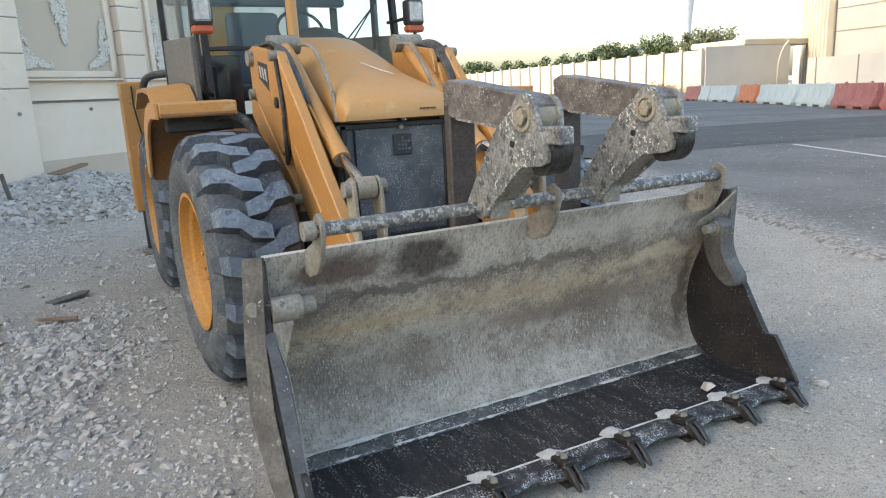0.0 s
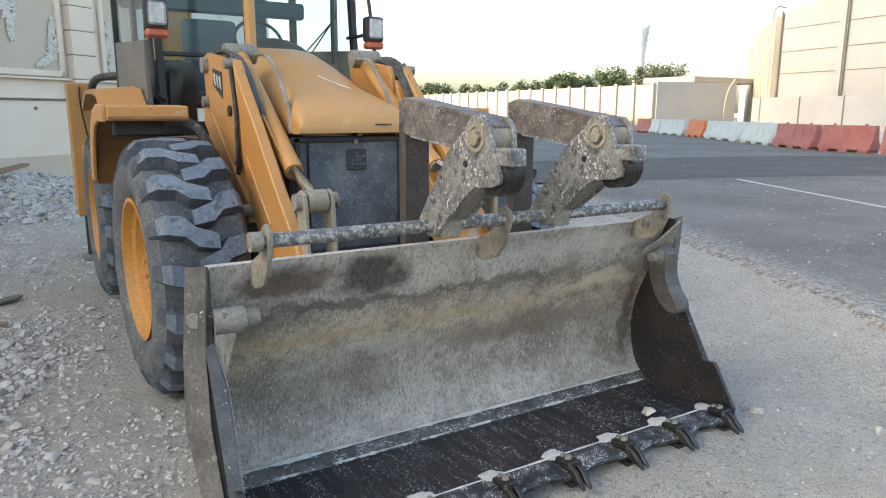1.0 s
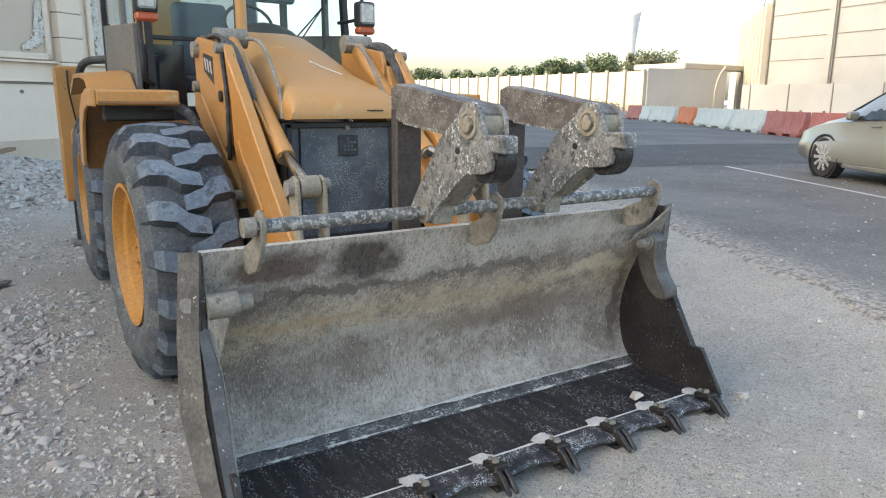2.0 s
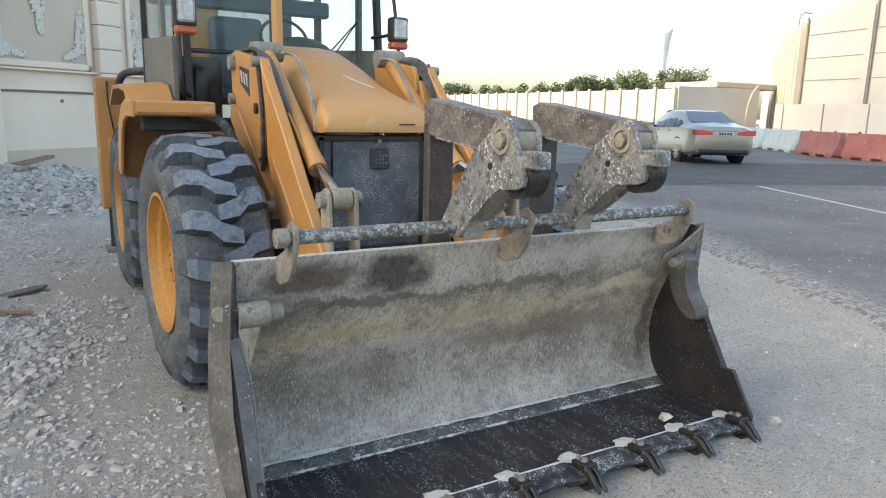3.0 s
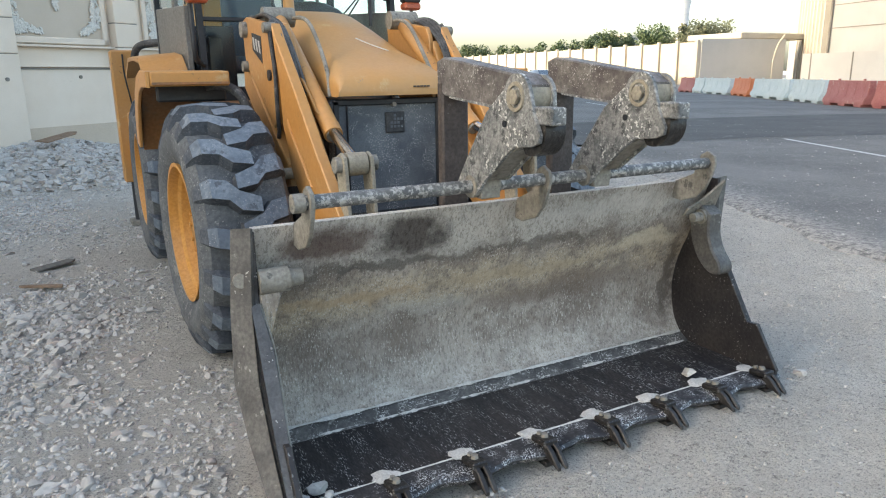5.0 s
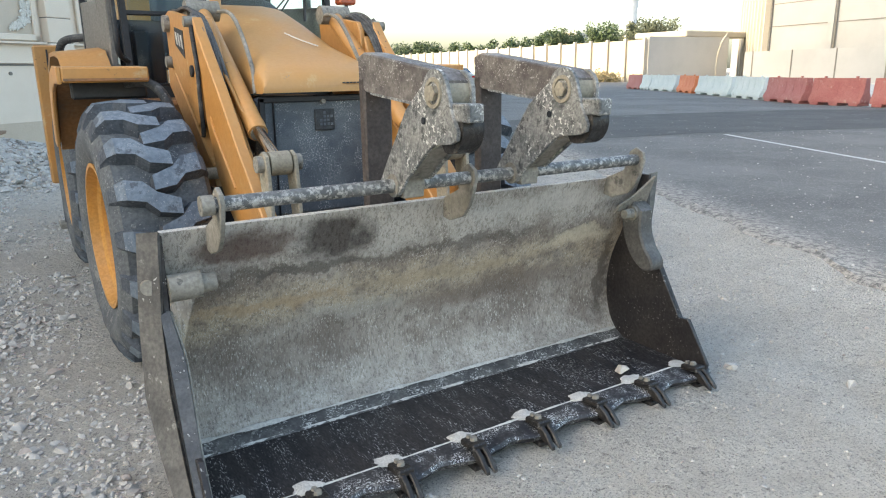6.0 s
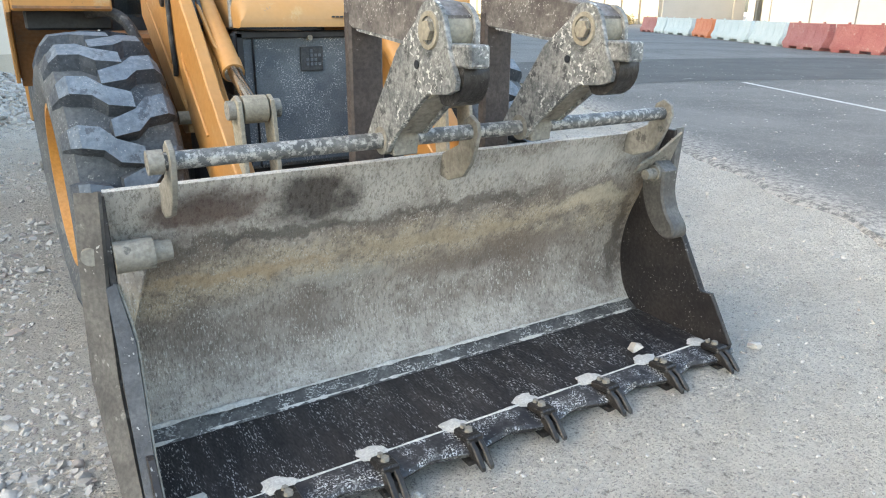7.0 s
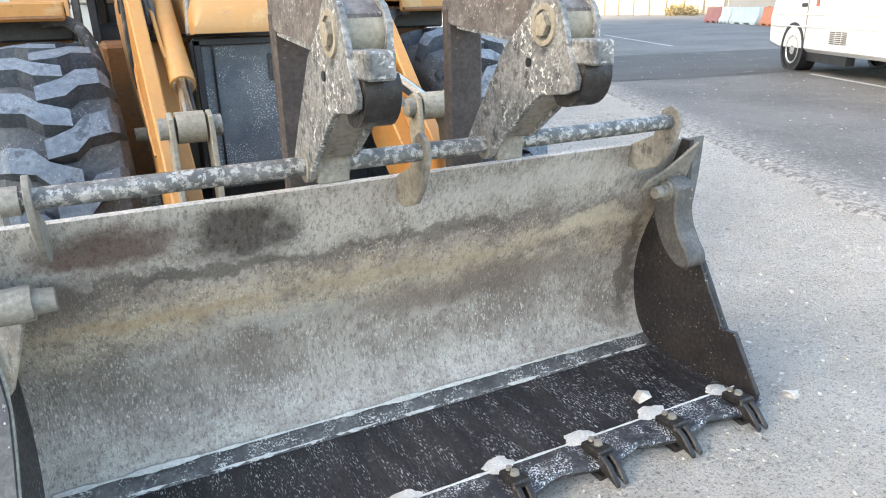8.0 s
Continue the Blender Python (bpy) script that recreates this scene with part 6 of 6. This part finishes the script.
def road_wheel(parent, x, y, r, w, side, spokes=10):
    bm = B()
    lathe(bm, [(-w / 2, r * 0.68), (-w / 2, r * 0.93), (-w / 2 + 0.03, r), (w / 2 - 0.03, r), (w / 2, r * 0.93), (w / 2, r * 0.68)], n=36)
    t = part("wheel", bm, CARTYRE, parent)
    t.matrix_basis = pose(x, y, r)
    bm = B()
    if spokes == 5:
        lathe(bm, [(side * (w / 2 - 0.05), r * 0.66), (side * (w / 2 + 0.012), r * 0.69), (side * (w / 2 + 0.012), r * 0.62), (side * (w / 2 - 0.045), r * 0.5), (side * (w / 2 - 0.02), r * 0.3), (side * (w / 2 + 0.01), r * 0.22), (side * (w / 2 + 0.01), 0.01)], n=28)
        for k in range(6):
            a = 2 * math.pi * k / 6
            hole = B()
            cyl(hole, (side * (w / 2 - 0.05), 0.42 * r * math.cos(a), 0.42 * r * math.sin(a)), (side * (w / 2 - 0.024), 0.42 * r * math.cos(a), 0.42 * r * math.sin(a)), r * 0.085, n=10)
            part("rim_hole", hole, BLACK, t)
        part("rim", bm, ALLOY, t)
        return t
    for k in range(spokes):
        a = 2 * math.pi * k / spokes
        ca, sa = math.cos(a), math.sin(a)
        hw = r * (0.075 if spokes > 6 else 0.17)
        pts = [(0.12 * r, -hw * 0.7), (0.66 * r, -hw), (0.66 * r, hw), (0.12 * r, hw * 0.7)]
        prism(bm, [(u * ca - v * sa, u * sa + v * ca) for u, v in pts], side * (w / 2 - 0.02), side * (w / 2 + 0.012))
    cyl(bm, (side * (w / 2 - 0.02), 0, 0), (side * (w / 2 + 0.016), 0, 0), r * 0.2, n=16)
    part("rim", bm, ALLOY, t)
    return t


def build_car():
    car = thing("sedan_car", "champagne silver four-door sedan driving along the road", "car")
    # stations along the length: y, sill, belt, top, half-widths at sill, belt, top
    st = [(-1.02, 0.42, 0.78, 0.86, 0.66, 0.70, 0.50), (-0.98, 0.30, 0.88, 1.00, 0.80, 0.80, 0.60), (-0.80, 0.24, 0.94, 1.04, 0.88, 0.87, 0.66), (-0.45, 0.22, 0.96, 1.06, 0.91, 0.89, 0.68), (-0.10, 0.22, 0.97, 1.14, 0.92, 0.90, 0.66), (0.45, 0.20, 0.97, 1.37, 0.92, 0.90, 0.60), (0.9, 0.20, 0.96, 1.44, 0.92, 0.90, 0.58), (1.4, 0.20, 0.95, 1.455, 0.92, 0.90, 0.58), (1.9, 0.20, 0.93, 1.40, 0.92, 0.90, 0.58), (2.35, 0.20, 0.92, 1.17, 0.92, 0.89, 0.63), (2.65, 0.20, 0.90, 0.99, 0.92, 0.88, 0.70), (3.2, 0.22, 0.82, 0.90, 0.90, 0.84, 0.66), (3.6, 0.26, 0.72, 0.79, 0.82, 0.76, 0.58), (3.78, 0.34, 0.62, 0.68, 0.68, 0.62, 0.46)]
    bm = B()
    rings = []
    for y, zs, zb, zt, ws, wb, wt in st:
        zm = zs + (zb - zs) * 0.55
        half = [(ws * 0.9, zs), (ws, zs + 0.08), (ws + 0.012, zm), (ws - 0.005, zm + 0.03), (wb, zb), (wb - 0.03, zb + 0.012), (wt + 0.03, zt - 0.035), (wt - 0.05, zt), (0.0, zt + 0.02)]
        rings.append([bm.verts.new((x, y, z)) for x, z in half] + [bm.verts.new((-x, y, z)) for x, z in half[-2::-1]])
    k = len(rings[0])
    for a, b in zip(rings, rings[1:]):
        for i in range(k - 1):
            bm.faces.new((a[i], a[i + 1], b[i + 1], b[i]))
        bm.faces.new((a[k - 1], a[0], b[0], b[k - 1]))
    bm.faces.new(rings[0][::-1])
    bm.faces.new(rings[-1])
    body = part("body", bm, SILVER, car)

    def lerp(y, c):
        for s, t in zip(st, st[1:]):
            if s[0] <= y <= t[0]:
                u = (y - s[0]) / (t[0] - s[0])
                return s[c] + (t[c] - s[c]) * u
        return st[-1][c]

    def side_glass(y0, y1, top0, top1, name):
        for s in (-1, 1):
            bm = B()
            rows = []
            for i in range(7):
                y = y0 + (y1 - y0) * i / 6
                zb, zt, wb, wt = lerp(y, 2) + 0.03, lerp(y, 3) - 0.075, lerp(y, 5), lerp(y, 6)
                zt = zb + max(0.004, (zt - zb) * (top0 + (top1 - top0) * i / 6))
                f = (zt - zb) / max(0.05, lerp(y, 3) - 0.06 - zb)
                rows.append((bm.verts.new((s * (wb - 0.02), y, zb)), bm.verts.new((s * (wb - 0.02 + (wt + 0.045 - wb) * f), y, zt))))
            for a, b in zip(rows, rows[1:]):
                bm.faces.new((a[0], b[0], b[1], a[1]))
            bmesh.ops.solidify(bm, geom=bm.faces[:], thickness=0.012)
            part(name, bm, CAR_GLASS, body)
    side_glass(0.12, 0.42, 0.7, 0.95, "quarter_window")
    side_glass(0.47, 1.20, 0.98, 1.0, "rear_door_window")
    side_glass(1.28, 2.32, 1.0, 0.75, "front_door_window")
    for y0, z0, w0, y1, z1, w1, nm in ((-0.22, 1.10, 0.62, 0.50, 1.395, 0.52, "rear_window"), (2.55, 1.05, 0.66, 1.88, 1.425, 0.52, "windscreen")):
        bm = B()
        prism(bm, [(-w0, 0.0), (w0, 0.0), (w1, 1.0), (-w1, 1.0)], 0, 0.012, axis="z")
        for v in bm.verts:
            u = v.co.y
            v.co = Vector((v.co.x, y0 + (y1 - y0) * u, z0 + (z1 - z0) * u + 0.032 * math.sin(math.pi * min(1, u + 0.1)) + v.co.z + 0.018))
        part(nm, bm, CAR_GLASS, body)
    for s in (-1, 1):
        bm = B()
        prism(bm, [(s * 0.34, 0.80), (s * 0.84, 0.79), (s * 0.86, 0.93), (s * 0.66, 0.93), (s * 0.34, 0.88)], -1.035, -0.86, 0.01, axis="y")
        part("tail_lamp", bm, TAIL, body, "red tail lamp")
        bm = B()
        box(bm, s * 0.93 - 0.1, s * 0.93 + 0.1, 2.12, 2.22, 0.95, 1.08, 0.03)
        part("mirror", bm, SILVER, body)
        bm = B()
        box(bm, s * 0.55 - 0.13, s * 0.55 + 0.13, -1.02, -0.9, 0.33, 0.38, 0.015)
        part("exhaust_tip", bm, CHROME, body)
        for y in (0.62, 1.55):
            bm = B()
            box(bm, s * 0.912 - 0.02, s * 0.912 + 0.02, y, y + 0.2, 0.86, 0.885, 0.008)
            part("door_handle", bm, SILVER, body)
        for y in (0.0, 2.78):
            # black ring stands for the dark, shaded gap inside the arch
            bm = B()
            lathe(bm, [(s * 0.76, 0.375), (s * 0.922, 0.375), (s * 0.922, 0.345), (s * 0.76, 0.34)], (0, y, 0.335), 36, close=True)
            part("wheel_arch", bm, BLACK, body)
            road_wheel(car, s * 0.80, y, 0.33, 0.235, s)
        bm = B()
        box(bm, s * 0.90 - 0.025, s * 0.90 + 0.025, 0.5, 2.3, 0.20, 0.27, 0.015)
        part("sill", bm, SILVER, body)
    bm = B()
    box(bm, -0.34, 0.34, -1.045, -0.99, 0.905, 0.925, 0.006)
    part("chrome_strip", bm, CHROME, body)
    bm = B()
    box(bm, -0.26, 0.26, -1.04, -1.0, 0.77, 0.885, 0.008)
    plate = part("number_plate", bm, PRECAST_GREY, body, "pale number plate with dark bars")
    for k in range(5):
        bm = B()
        box(bm, -0.18 + k * 0.075, -0.13 + k * 0.075, -1.044, -1.038, 0.795, 0.86)
        part("bar", bm, BLACK, plate)
    bm = B()
    box(bm, -0.7, 0.7, -1.03, -0.9, 0.30, 0.42, 0.03)
    part("lower_bumper", bm, BLACK, body)
    return car


def build_bus():
    """White minibus: origin on the ground midway between the front wheels, forwards is +y."""
    bus = thing("minibus", "white minibus driving along the road", "bus")
    bm = B()
    out = [(1.12, 0.45), (1.18, 1.0), (1.05, 1.35), (0.55, 2.45), (0.35, 2.6), (-5.6, 2.6), (-5.85, 2.4), (-5.9, 0.5), (-5.0, 0.36), (0.62, 0.36)]
    prism(bm, out, -1.0, 1.0, 0.07)
    body = part("body", bm, BUS_WHITE, bus, "white bus body")
    for s in (-1, 1):
        xs = s * 1.003
        for y0, y1 in ((-5.5, -4.2), (-4.1, -2.9), (-2.8, -1.6), (-1.5, -0.55)):
            bm = B()
            box(bm, xs - 0.01, xs + 0.01, y0, y1, 1.45, 2.2, 0.0)
            part("side_window", bm, CAR_GLASS, body)
        bm = B()
        prism(bm, [(-0.4, 1.4), (0.85, 1.4), (0.5, 2.15), (-0.4, 2.15)], xs - 0.012, xs + 0.012)
        part("door_window", bm, CAR_GLASS, body)
        for yy in (-0.46,):
            bm = B()
            box(bm, xs - 0.006, xs + 0.006, yy - 0.008, yy + 0.008, 0.5, 2.3)
            part("door_seam", bm, JOINT, body)
        for zz in (1.02, 0.80):
            bm = B()
            box(bm, xs - 0.012, xs + 0.012, -5.8, 1.0, zz, zz + 0.03, 0.006)
            part("side_moulding", bm, BUS_WHITE, body)
        bm = B()
        box(bm, xs - 0.02, xs + 0.02, -0.42, -0.22, 1.17, 1.24, 0.01)
        part("door_handle", bm, BLACK, body)
        bm = B()
        box(bm, xs - 0.008, xs + 0.008, -0.86, -0.76, 1.18, 1.34, 0.0)
        part("marker_lamp", bm, AMBER, body, "orange side marker")
        for k in range(3):
            for j in range(7):
                bm = B()
                box(bm, xs - 0.008, xs + 0.008, -1.55 - k * 0.2, -1.39 - k * 0.2, 0.55 + j * 0.032, 0.567 + j * 0.032)
                part("vent_slat", bm, GREY_CAB, body)
        for y in (0.0, -3.9):
            # shaded gap of the arch put in as a black ring
            bm = B()
            lathe(bm, [(s * 0.7, 0.47), (s * 1.012, 0.47), (s * 1.012, 0.40), (s * 0.7, 0.40)], (0, y, 0.42), 36, close=True)
            part("wheel_arch", bm, BLACK, body)
            road_wheel(bus, s * 0.87, y, 0.385, 0.25, s, 5)
        bm = B()
        box(bm, s * 0.85 - 0.08, s * 0.85 + 0.08, -1.9, -0.45, 0.2, 0.37, 0.01)
        part("side_step", bm, BLACK, body)
        bm = B()
        box(bm, s * 1.2 - 0.09, s * 1.2 + 0.09, 0.75, 0.83, 1.35, 1.7, 0.02)
        part("mirror", bm, BLACK, body)
    bm = B()
    prism(bm, [(-0.92, 0.0), (0.92, 0.0), (0.85, 1.0), (-0.85, 1.0)], 0, 0.012, axis="z")
    for v in bm.verts:
        u = v.co.y
        v.co = Vector((v.co.x, 1.06 - 0.48 * u + v.co.z, 1.4 + 0.98 * u + v.co.z))
    part("windscreen", bm, CAR_GLASS, body)
    return bus


def enlarge(ob, k):
    """Scales a finished thing and all its parts about its origin."""
    for c in ob.children_recursive:
        c.data.transform(Matrix.Scale(k, 4))
        m = c.matrix_basis.copy()
        m.translation = m.translation * k
        c.matrix_basis = m
    return ob


CAR, BUS = enlarge(build_car(), 1.1), build_bus()


# ---- what moves ----
def motions():
    z = 0.124
    walk(CAR, [(0.0, pose(-0.3, -21.5, z, 0, 0, -26)), (2.3, pose(12.5, 5.45, z, 0, 0, -26)), (2.5, pose(13.85, 7.75, z, 0, 0, -26)), (3.0, pose(16.5, 13.0, z, 0, 0, -27)), (3.5, pose(19.05, 18.6, z, 0, 0, -24)), (4.0, pose(21.5, 23.9, z, 0, 0, -20)), (4.5, pose(23.4, 28.9, z, 0, 0, -18)), (6.0, pose(28.1, 42.6, z, 0, 0, -19)), (7.0, pose(31.2, 50.5, z, 0, 0, -21)), (8.0, pose(34.0, 57.6, z, 0, 0, -21))])
    u = Vector((0.47, 0.883, 0))
    p = Vector((12.52, 7.62, z))
    walk(BUS, [(t, Matrix.Translation(p + u * s) @ pose(0, 0, 0, 0, 0, -28)) for t, s in ((0.0, -62.0), (4.0, -40.0), (7.0, -11.4), (7.8, -2.3), (8.0, 0.0))])


motions()
